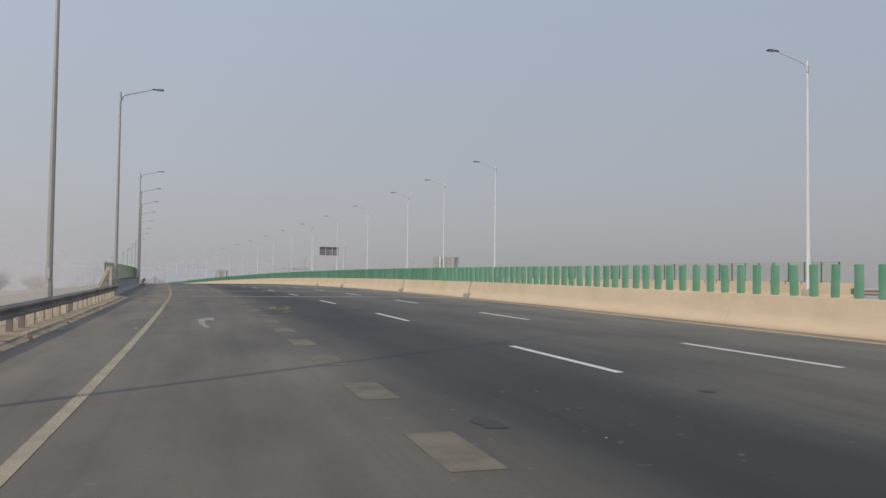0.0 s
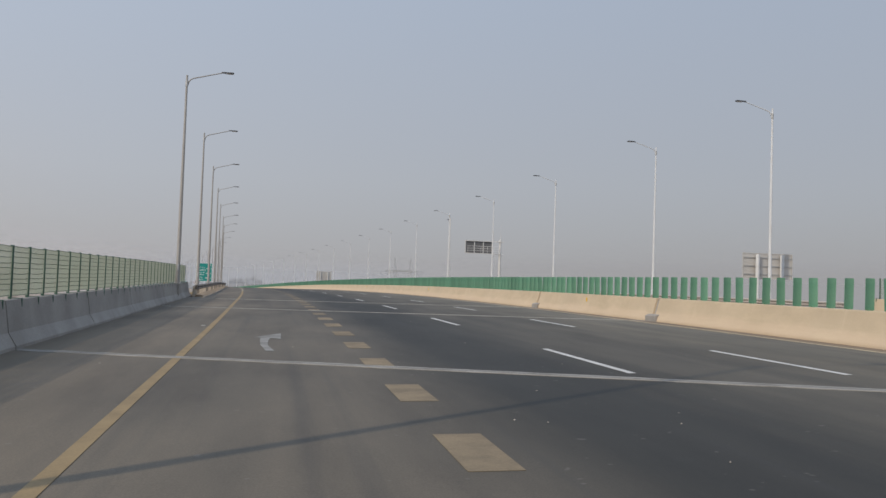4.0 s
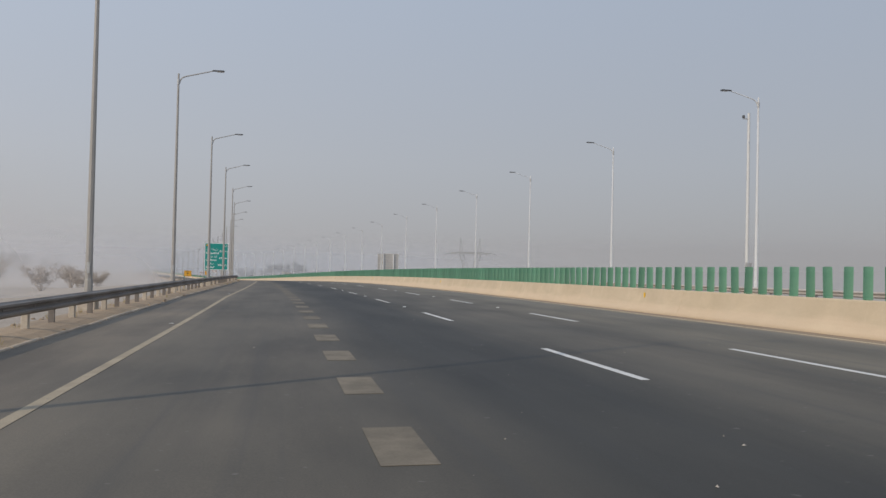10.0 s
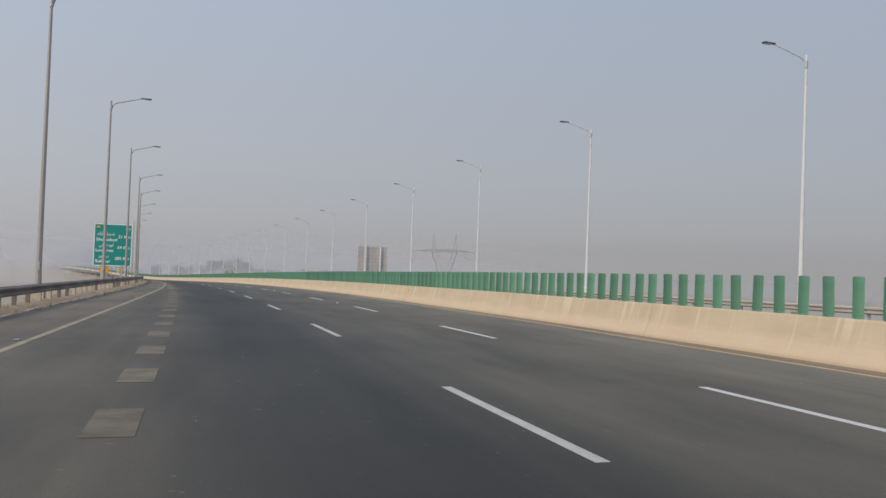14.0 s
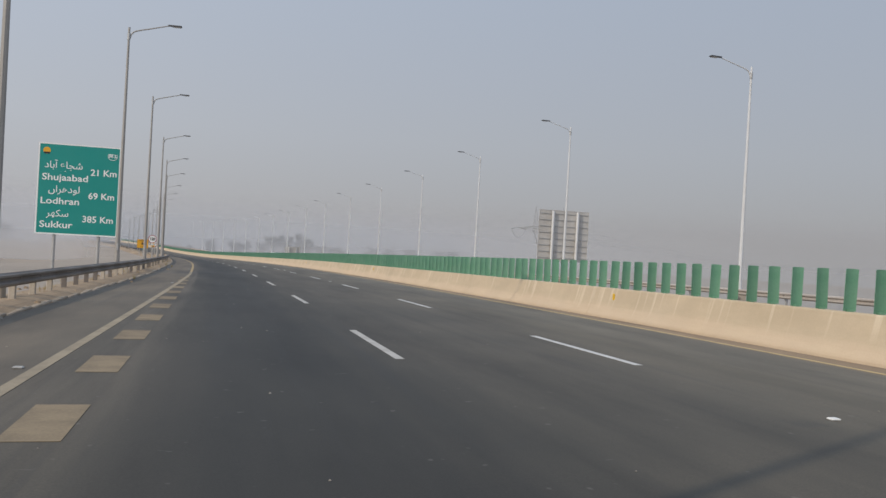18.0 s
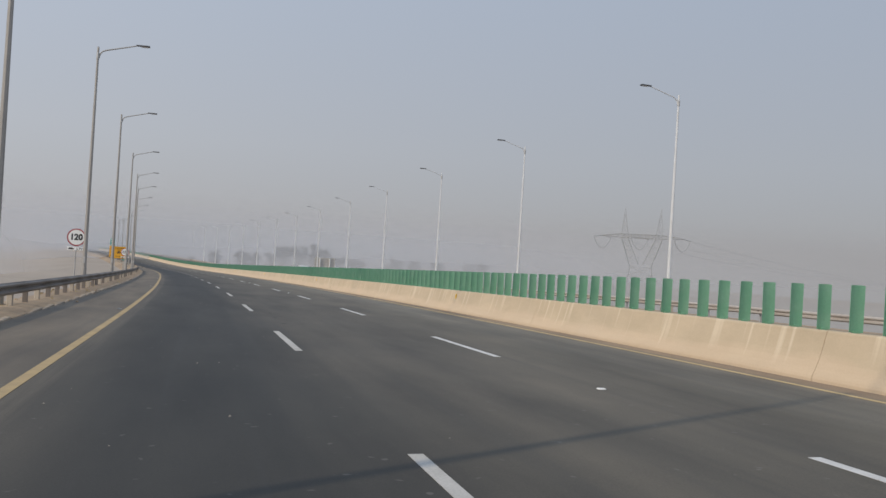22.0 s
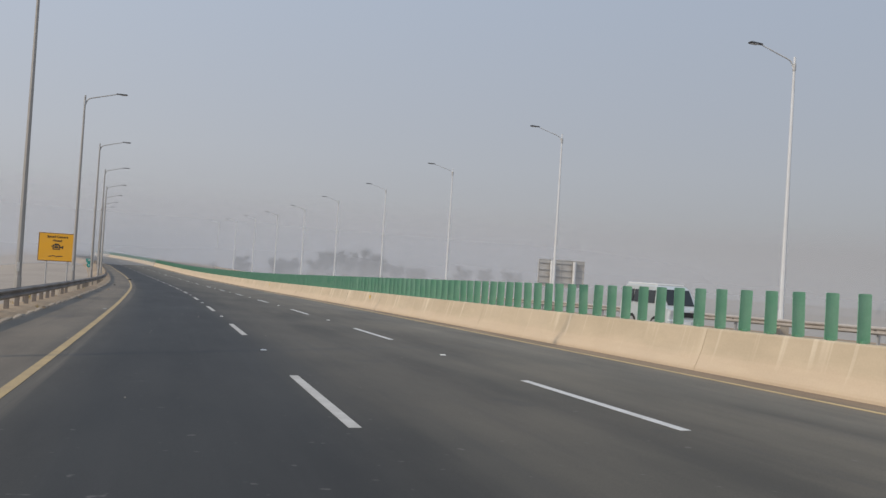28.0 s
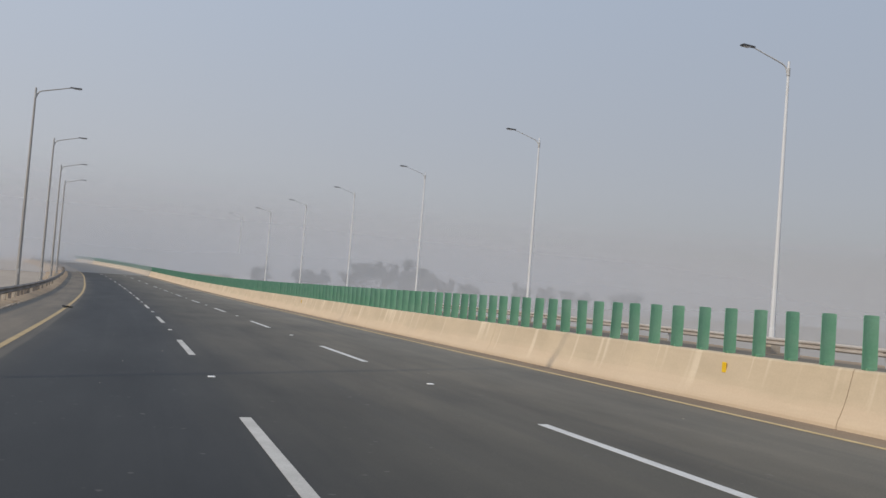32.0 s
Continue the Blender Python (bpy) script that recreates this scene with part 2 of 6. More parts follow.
def asphalt_material():
    m, t, b = blank("asphalt")
    uvn = t.nodes.new("ShaderNodeUVMap")
    uvn.uv_map = "UVMap"
    sep = t.nodes.new("ShaderNodeSeparateXYZ")
    t.links.new(uvn.outputs[0], sep.inputs[0])
    flat = place_coord(t, (1, 1, 1))
    mp = t.nodes.new("ShaderNodeMapping")
    mp.inputs["Scale"].default_value = (1.0, 0.03, 1)
    t.links.new(uvn.outputs[0], mp.inputs["Vector"])
    streak = noise_at(t, 1.6, 4, mp.outputs[0])
    wob = maths(t, "MULTIPLY", maths(t, "SUBTRACT", streak, 0.5), 0.9)
    d = maths(t, "ADD", sep.outputs["X"], wob)
    f = maths(t, "DIVIDE", maths(t, "ADD", d, 12.0), 36.0)
    at_d = lambda x: (x + 12.0) / 36.0
    dusty, worn, dark, mid = (0.134, 0.110, 0.080), (0.086, 0.074, 0.056), (0.029, 0.0262, 0.021), (0.119, 0.104, 0.078)
    tone = ramp(t, f, [(at_d(-11), dusty), (at_d(-7.9), dusty), (at_d(-6.9), (0.113, 0.096, 0.071)), (at_d(-6.0), worn), (at_d(-4.2), worn), (at_d(-2.5), dark), (at_d(-1.0), dark),
                       (at_d(0.6), (0.073, 0.064, 0.049)), (at_d(3.0), (0.096, 0.084, 0.064)), (at_d(5.0), mid), (at_d(7.35), (0.155, 0.143, 0.119)), (at_d(7.75), (0.25, 0.19, 0.135)), (at_d(9.5), (0.2, 0.16, 0.125)), (at_d(11.5), mid)])
    # further on the near lane is blacker
    late_tone = ramp(t, f, [(at_d(-4.2), worn), (at_d(-3.2), (0.038, 0.034, 0.028)), (at_d(-2.6), (0.019, 0.0185, 0.0175)), (at_d(-0.5), (0.021, 0.020, 0.0185)), (at_d(0.9), (0.062, 0.054, 0.040)), (at_d(3.0), (0.088, 0.077, 0.057)), (at_d(5.0), mid), (at_d(7.35), (0.155, 0.143, 0.119)), (at_d(7.75), (0.25, 0.19, 0.135))])
    far_on = ramp(t, maths(t, "DIVIDE", sep.outputs["Y"], 500.0), [(0.66, (0, 0, 0)), (0.86, (1, 1, 1))])
    tone = blend(t, maths(t, "MULTIPLY", far_on, ramp(t, f, [(at_d(-4.0), (0, 0, 0)), (at_d(-3.4), (1, 1, 1)), (at_d(7.0), (1, 1, 1)), (at_d(7.3), (0, 0, 0))])), tone, late_tone)
    # the first stretch of the shoulder is dustier
    sandy = ramp(t, maths(t, "DIVIDE", sep.outputs["Y"], 500.0), [(0.09, (1, 1, 1)), (0.24, (0, 0, 0))])
    tone = blend(t, maths(t, "MULTIPLY", sandy, ramp(t, f, [(at_d(-4.6), (0.35, 0.35, 0.35)), (at_d(-2.6), (0, 0, 0))])), tone, (0.165, 0.138, 0.104))
    grain = noise_at(t, 60, 3, flat)
    patch = noise_at(t, 0.22, 5, flat)
    c = blend(t, 0.5, tone, ramp(t, patch, [(0.35, (0.38, 0.38, 0.38)), (0.65, (0.62, 0.60, 0.58))]), "OVERLAY")
    c = blend(t, 0.45, c, ramp(t, grain, [(0.3, (0.3, 0.3, 0.3)), (0.72, (0.7, 0.7, 0.7))]), "OVERLAY")
    c = blend(t, 0.3, c, ramp(t, streak, [(0.35, (0.36, 0.37, 0.38)), (0.7, (0.62, 0.61, 0.6))]), "OVERLAY")
    # tyre-polished tracks and cloudy wear, stretched along the lanes
    wide = t.nodes.new("ShaderNodeMapping")
    wide.inputs["Scale"].default_value = (0.55, 0.11, 1)
    t.links.new(uvn.outputs[0], wide.inputs["Vector"])
    cloudy = noise_at(t, 1.0, 6, wide.outputs[0], 0.62)
    c = blend(t, 0.6, c, ramp(t, cloudy, [(0.36, (0.30, 0.30, 0.31)), (0.5, (0.5, 0.5, 0.5)), (0.68, (0.69, 0.68, 0.66))]), "OVERLAY")
    rub = t.nodes.new("ShaderNodeMapping")
    rub.inputs["Scale"].default_value = (2.6, 0.05, 1)
    t.links.new(uvn.outputs[0], rub.inputs["Vector"])
    tracks = ramp(t, noise_at(t, 1.0, 5, rub.outputs[0], 0.6), [(0.54, (0, 0, 0)), (0.7, (1, 1, 1))])
    c = blend(t, maths(t, "MULTIPLY", tracks, 0.3), c, (0.04, 0.039, 0.038))
    spots = ramp(t, noise_at(t, 0.9, 2, flat), [(0.70, (0, 0, 0)), (0.78, (1, 1, 1))])
    c = blend(t, maths(t, "MULTIPLY", spots, 0.35), c, (0.045, 0.043, 0.04))
    flecks = ramp(t, noise_at(t, 7.0, 1, flat), [(0.735, (0, 0, 0)), (0.79, (1, 1, 1))])
    c = blend(t, maths(t, "MULTIPLY", flecks, 0.3), c, (0.24, 0.22, 0.2))
    t.links.new(c, b.inputs["Base Color"])
    t.links.new(maths(t, "ADD", maths(t, "MULTIPLY", cloudy, -0.14), 0.75), b.inputs["Roughness"])
    b.inputs["Specular IOR Level"].default_value = 0.42
    bump(t, b, grain, 0.22, 0.005)
    return m


def barrier_material():
    """Cream paint on cast concrete: tan dust on the face, chalky runs from the top, hand prints of the formwork."""
    m, t, b = blank("cream_painted_concrete")
    uvn = t.nodes.new("ShaderNodeUVMap")
    uvn.uv_map = "UVMap"
    sep = t.nodes.new("ShaderNodeSeparateXYZ")
    t.links.new(uvn.outputs[0], sep.inputs[0])

    def along(across, length):
        mp = t.nodes.new("ShaderNodeMapping")
        mp.inputs["Scale"].default_value = (across, length, 1)
        t.links.new(uvn.outputs[0], mp.inputs["Vector"])
        return mp.outputs[0]

    v = place_coord(t)
    big = ramp(t, noise_at(t, 0.35, 4, v), [(0.35, (0, 0, 0)), (0.7, (1, 1, 1))])
    grain = noise_at(t, 30, 4, v)
    # runs start at the top and end at uneven depths
    depth = maths(t, "ADD", maths(t, "MULTIPLY", maths(t, "SUBTRACT", sep.outputs["X"], BARRIER_TOE), 3.7), maths(t, "MULTIPLY", maths(t, "SUBTRACT", noise_at(t, 1.0, 2, along(0.0, 1.3)), 0.5), 1.6))
    aged = maths(t, "ADD", maths(t, "DIVIDE", maths(t, "SUBTRACT", sep.outputs["Y"], 175.0), 60.0), 0.5)
    reach = maths(t, "MULTIPLY", ramp(t, depth, [(0.25, (0, 0, 0)), (0.75, (1, 1, 1))]), ramp(t, aged, [(0.0, (0.12, 0.12, 0.12)), (1.0, (1, 1, 1))]))
    drips = ramp(t, noise_at(t, 1.0, 2, along(0.5, 4.4)), [(0.60, (0, 0, 0)), (0.68, (1, 1, 1))])
    broad = ramp(t, noise_at(t, 1.0, 3, along(0.3, 1.5)), [(0.60, (0, 0, 0)), (0.66, (1, 1, 1))])
    dust = ramp(t, noise_at(t, 1.0, 5, along(3.0, 0.5), 0.65), [(0.36, (0, 0, 0)), (0.62, (1, 1, 1))])
    low = ramp(t, noise_at(t, 1.0, 4, along(7.0, 0.8), 0.6), [(0.5, (0, 0, 0)), (0.72, (1, 1, 1))])
    # the sloping lower face is paler up to an uneven line
    level = maths(t, "ADD", maths(t, "MULTIPLY", maths(t, "SUBTRACT", sep.outputs["X"], BARRIER_TOE), 3.7), maths(t, "MULTIPLY", maths(t, "SUBTRACT", noise_at(t, 1.0, 4, along(0.4, 0.45)), 0.5), 0.7))
    low_pale = ramp(t, level, [(0.38, (1, 1, 1)), (0.58, (0, 0, 0))])
    c = blend(t, maths(t, "MULTIPLY", dust, 0.6), (0.53, 0.425, 0.295), (0.42, 0.335, 0.225))
    c = blend(t, maths(t, "MULTIPLY", low_pale, 0.5), c, (0.60, 0.46, 0.325))
    c = blend(t, maths(t, "MULTIPLY", big, 0.3), c, (0.53, 0.44, 0.33))
    c = blend(t, maths(t, "MULTIPLY", low, 0.35), c, (0.62, 0.50, 0.345))
    c = blend(t, maths(t, "MULTIPLY", maths(t, "MULTIPLY", drips, reach), 0.5), c, (0.72, 0.62, 0.47))
    c = blend(t, maths(t, "MULTIPLY", maths(t, "MULTIPLY", broad, reach), 0.55), c, (0.71, 0.60, 0.45))
    marks = ramp(t, noise_at(t, 1.7, 2, along(0.25, 0.9)), [(0.72, (0, 0, 0)), (0.8, (1, 1, 1))])
    c = blend(t, maths(t, "MULTIPLY", marks, 0.15), c, (0.28, 0.23, 0.18))
    c = blend(t, 0.16, c, ramp(t, grain, [(0.3, (0.4, 0.4, 0.4)), (0.7, (0.6, 0.6, 0.6))]), "OVERLAY")
    t.links.new(c, b.inputs["Base Color"])
    b.inputs["Roughness"].default_value = 0.8
    bump(t, b, maths(t, "ADD", grain, maths(t, "MULTIPLY", dust, 0.8)), 0.15, 0.006)
    return m


def soil_material(name, a, c2, dry):
    m, t, b = blank(name)
    v = place_coord(t)
    big, mid_, fine = noise_at(t, 0.035, 5, v), noise_at(t, 0.6, 5, v), noise_at(t, 9, 4, v)
    c = blend(t, ramp(t, big, [(0.4, (0, 0, 0)), (0.6, (1, 1, 1))]), a, c2)
    c = blend(t, maths(t, "MULTIPLY", ramp(t, mid_, [(0.45, (0, 0, 0)), (0.7, (1, 1, 1))]), 0.6), c, dry)
    c = blend(t, 0.5, c, ramp(t, fine, [(0.3, (0.35, 0.35, 0.35)), (0.7, (0.65, 0.65, 0.65))]), "OVERLAY")
    t.links.new(c, b.inputs["Base Color"])
    b.inputs["Roughness"].default_value = 0.95
    bump(t, b, fine, 0.5, 0.03)
    return m


ASPHALT = asphalt_material()
CREAM = barrier_material()
GREY_CONCRETE = surface("grey_concrete", (0.33, 0.31, 0.285), (0.19, 0.175, 0.155), 0.85, coarse=0.7, fine=28, amount=0.5, relief=0.25)
PALE_CONCRETE = surface("pale_concrete", (0.50, 0.44, 0.36), (0.30, 0.25, 0.2), 0.85, coarse=1.5, fine=22, amount=0.55, relief=0.3, each=0.12)
WHITE_LINE = surface("white_road_paint", (0.58, 0.57, 0.548), (0.33, 0.32, 0.30), 0.7, coarse=2.4, fine=55, amount=0.4, relief=0.1)
DULL_EDGE = surface("faded_yellow_road_paint", (0.33, 0.27, 0.185), (0.22, 0.185, 0.135), 0.75, coarse=2.0, fine=45, amount=0.6, relief=0.1)
DULL_WHITE = surface("dulled_white_road_paint", (0.47, 0.452, 0.418), (0.30, 0.285, 0.26), 0.75, coarse=2.0, fine=50, amount=0.5, relief=0.1)
YELLOW_LINE = surface("yellow_road_paint", (0.41, 0.295, 0.14), (0.28, 0.22, 0.145), 0.75, coarse=2.0, fine=45, amount=0.55, relief=0.1)
OCHRE_LINE = surface("ochre_road_paint", (0.29, 0.205, 0.10), (0.20, 0.15, 0.09), 0.75, coarse=2.0, fine=45, amount=0.55, relief=0.1)
YELLOW_BLOCK = surface("worn_yellow_road_paint", (0.165, 0.135, 0.095), (0.095, 0.082, 0.062), 0.8, coarse=2.2, fine=40, amount=0.75, relief=0.1, each=0.12)
GOLD_BLOCK = surface("golden_road_paint", (0.245, 0.185, 0.112), (0.13, 0.106, 0.076), 0.8, coarse=2.2, fine=40, amount=0.6, relief=0.1, each=0.1)
JOINT = surface("joint_mortar", (0.33, 0.315, 0.29), (0.18, 0.17, 0.155), 0.85, coarse=2.0, fine=30, amount=0.6, relief=0.2)
STEEL = surface("galvanised_steel", (0.46, 0.46, 0.455), (0.30, 0.29, 0.28), 0.45, 0.35, coarse=1.5, fine=18, amount=0.5, relief=0.03)
# posts beyond the median: their sunlit, hazy look is put into a paler colour
POLE_STEEL = surface("hazed_lamp_post_steel", (0.66, 0.67, 0.68), (0.5, 0.49, 0.48), 0.5, 0.05, coarse=0.8, fine=14, amount=0.45, relief=0.03, speck=0.15)
# shade on the shoulder rail's road face is put into this dark colour
RAIL_STEEL = surface("shaded_weathered_rail_steel", (0.215, 0.19, 0.17), (0.135, 0.112, 0.095), 0.6, 0.25, coarse=1.1, fine=20, amount=0.6, relief=0.06, stretch=(1, 0.3, 1))
LAMP_DARK = surface("dark_lamp_housing", (0.085, 0.085, 0.09), (0.15, 0.14, 0.13), 0.5, 0.2, amount=0.3, relief=0.02)
LENS = surface("lamp_lens", (0.45, 0.46, 0.47), (0.3, 0.3, 0.3), 0.3, amount=0.2, relief=0)
FIN_GREEN = surface("green_moulded_plastic", (0.11, 0.265, 0.17), (0.19, 0.32, 0.235), 0.55, coarse=2.5, fine=30, amount=0.45, relief=0.04, each=0.13, speck=0.18)
FENCE_GREEN = surface("green_coated_wire", (0.032, 0.09, 0.062), (0.06, 0.10, 0.075), 0.6, coarse=2.0, fine=30, amount=0.5, relief=0.02)
MESH_PALE = surface("sun_bleached_wire_mesh", (0.40, 0.45, 0.355), (0.46, 0.45, 0.35), 0.65, coarse=1.0, fine=30, amount=0.5, relief=0)
SIGN_GREEN = surface("green_sign_sheeting", (0.004, 0.245, 0.215), (0.02, 0.27, 0.235), 0.45, coarse=0.8, fine=12, amount=0.3, relief=0, speck=0.08)
SIGN_WHITE = surface("white_sign_sheeting", (0.80, 0.81, 0.80), (0.66, 0.66, 0.64), 0.45, coarse=1.0, fine=12, amount=0.25, relief=0, speck=0.08)
SIGN_YELLOW = surface("amber_sign_sheeting", (0.72, 0.36, 0.02), (0.62, 0.33, 0.05), 0.45, coarse=0.9, fine=12, amount=0.3, relief=0, speck=0.08)
SIGN_RED = surface("red_sign_sheeting", (0.30, 0.018, 0.026), (0.26, 0.04, 0.045), 0.45, amount=0.25, relief=0, speck=0.08)
SIGN_BLACK = surface("black_sign_film", (0.018, 0.018, 0.018), (0.04, 0.04, 0.04), 0.5, amount=0.3, relief=0, speck=0.08)
SIGN_BACK = surface("bare_sign_back", (0.58, 0.555, 0.52), (0.38, 0.35, 0.32), 0.55, 0.25, coarse=0.8, fine=14, amount=0.5, relief=0.03, speck=0.08)
PANEL_DARK = surface("dark_display_back", (0.15, 0.15, 0.155), (0.10, 0.10, 0.10), 0.6, 0.1, coarse=0.9, amount=0.4, relief=0.02)
REFLECTOR = surface("yellow_reflector", (0.75, 0.47, 0.01), (0.6, 0.4, 0.05), 0.4, amount=0.2, relief=0)
STUD = surface("white_road_stud", (0.78, 0.78, 0.76), (0.5, 0.49, 0.47), 0.5, amount=0.4, relief=0)
# haze is put into the field colour, so lit ground merges with the horizon
GROUND = soil_material("haze_toned_dusty_fields", (0.335, 0.285, 0.235), (0.29, 0.247, 0.205), (0.36, 0.305, 0.25))
VERGE = soil_material("sandy_verge", (0.37, 0.275, 0.18), (0.29, 0.215, 0.145), (0.17, 0.135, 0.10))
# lightened towards the smog: haze is put into the shrubs' base colour
SCRUB = surface("hazed_dry_scrub", (0.42, 0.365, 0.315), (0.34, 0.295, 0.255), 0.9, coarse=0.6, fine=5, amount=0.7, relief=0)
BARK = surface("grey_bark", (0.11, 0.09, 0.075), (0.06, 0.05, 0.045), 0.9, coarse=2, fine=14, amount=0.6, relief=0.4)
# dusty leaves, lifted further: distance haze is put into the base colour
LEAF = surface("hazed_dusty_foliage", (0.15, 0.15, 0.125), (0.11, 0.115, 0.092), 0.8, coarse=0.5, fine=4, amount=0.8, relief=0)
PYLON = surface("pylon_steel", (0.39, 0.395, 0.405), (0.34, 0.345, 0.35), 0.6, 0.1, amount=0.4, relief=0)
VAN_PAINT = surface("silver_car_paint", (0.56, 0.59, 0.59), (0.46, 0.47, 0.46), 0.35, 0.3, coarse=0.8, amount=0.3, relief=0, speck=0.15)
DARK_PAINT = surface("dark_car_paint", (0.10, 0.12, 0.13), (0.12, 0.12, 0.115), 0.22, 0.2, coarse=0.8, amount=0.3, relief=0, speck=0.15)
GLASS_DARK = surface("tinted_car_glass", (0.02, 0.024, 0.026), (0.05, 0.05, 0.05), 0.08, amount=0.2, relief=0)
RUBBER = surface("tyre_rubber", (0.02, 0.02, 0.02), (0.06, 0.055, 0.05), 0.85, amount=0.5, relief=0.05)
STRAW = surface("straw_debris", (0.50, 0.37, 0.13), (0.28, 0.20, 0.08), 0.85, coarse=6, fine=40, amount=0.7, relief=0.3)
DRY_LEAF = surface("dry_leaf", (0.45, 0.335, 0.18), (0.30, 0.215, 0.11), 0.85, coarse=6, fine=40, amount=0.6, relief=0.2)
STALK = surface("green_stalk", (0.30, 0.31, 0.10), (0.40, 0.36, 0.14), 0.8, coarse=6, fine=40, amount=0.6, relief=0.2)
OIL = surface("dark_road_stain", (0.035, 0.033, 0.031), (0.06, 0.057, 0.052), 0.8, coarse=5, fine=40, amount=0.6, relief=0.1)
RUBBLE = surface("pale_rubble", (0.33, 0.30, 0.26), (0.2, 0.18, 0.15), 0.9, coarse=4, fine=30, amount=0.5, relief=0.3)
FADED_WHITE = surface("faded_white_road_paint", (0.27, 0.262, 0.245), (0.10, 0.095, 0.088), 0.8, coarse=2.0, fine=40, amount=0.6, relief=0.1)
# sunlit twin of RAIL_STEEL: the light is put into a paler colour
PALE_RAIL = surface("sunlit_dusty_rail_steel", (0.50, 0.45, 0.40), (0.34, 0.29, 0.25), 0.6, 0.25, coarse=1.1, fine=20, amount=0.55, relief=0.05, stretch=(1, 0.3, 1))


def smog_material(name, thickness, tone):
    """A thin layer of drifting smog: scatters light from both sides, thins out upwards."""
    m = bpy.data.materials.new(name)
    m.use_nodes = True
    t = m.node_tree
    t.nodes.clear()
    out = t.nodes.new("ShaderNodeOutputMaterial")
    uvn = t.nodes.new("ShaderNodeUVMap")
    uvn.uv_map = "UVMap"
    sep = t.nodes.new("ShaderNodeSeparateXYZ")
    t.links.new(uvn.outputs[0], sep.inputs[0])
    fade = t.nodes.new("ShaderNodeMapRange")
    fade.interpolation_type = "SMOOTHERSTEP"
    fade.inputs["From Min"].default_value, fade.inputs["From Max"].default_value = 0.0, 1.0
    fade.inputs["To Min"].default_value, fade.inputs["To Max"].default_value = 1.0, 0.0
    t.links.new(sep.outputs["Y"], fade.inputs["Value"])
    clouds = noise_at(t, 0.02, 3, place_coord(t))
    soft = t.nodes.new("ShaderNodeMapRange")
    soft.interpolation_type = "SMOOTHSTEP"
    t.links.new(sep.outputs["X"], soft.inputs["Value"])
    thick = maths(t, "MULTIPLY", maths(t, "MULTIPLY", fade.outputs[0], soft.outputs[0]), maths(t, "ADD", maths(t, "MULTIPLY", clouds, 0.1), thickness - 0.05))
    dif, tra, mix = t.nodes.new("ShaderNodeBsdfDiffuse"), t.nodes.new("ShaderNodeBsdfTranslucent"), t.nodes.new("ShaderNodeMixShader")
    for n in (dif, tra):
        n.inputs["Color"].default_value = tone
    mix.inputs["Fac"].default_value = 0.5
    t.links.new(dif.outputs[0], mix.inputs[1])
    t.links.new(tra.outputs[0], mix.inputs[2])
    clear_, veil_ = t.nodes.new("ShaderNodeBsdfTransparent"), t.nodes.new("ShaderNodeMixShader")
    t.links.new(thick, veil_.inputs["Fac"])
    t.links.new(clear_.outputs[0], veil_.inputs[1])
    t.links.new(mix.outputs[0], veil_.inputs[2])
    t.links.new(veil_.outputs[0], out.inputs["Surface"])
    return m


SMOG_TONE = (0.86, 0.85, 0.85, 1)
SMOG = smog_material("thin_smog", 0.7, SMOG_TONE)
THIN_VEIL = smog_material("thin_smog_veil", 0.32, SMOG_TONE)
VEIL = smog_material("smog_veil", 0.6, SMOG_TONE)
FIELD_SMOG = smog_material("field_smog", 0.7, (0.565, 0.575, 0.585, 1))
DRIFT = smog_material("dusty_smog_drift", 0.5, (0.80, 0.765, 0.745, 1))
MAST_STEEL = surface("pale_painted_steel", (0.62, 0.62, 0.61), (0.46, 0.45, 0.43), 0.5, 0.0, coarse=1.2, fine=16, amount=0.4, relief=0.03, speck=0.15)
GOLD_LINE = surface("golden_edge_paint", (0.55, 0.42, 0.22), (0.38, 0.29, 0.165), 0.75, coarse=2.0, fine=45, amount=0.55, relief=0.1)
CRACK = surface("dirt_in_a_crack", (0.12, 0.10, 0.08), (0.08, 0.07, 0.06), 0.95, coarse=4.0, fine=40, amount=0.4, relief=0.1)
PALE_LINE = surface("pale_yellow_road_paint", (0.55, 0.46, 0.32), (0.38, 0.32, 0.24), 0.75, coarse=2.0, fine=45, amount=0.55, relief=0.1)


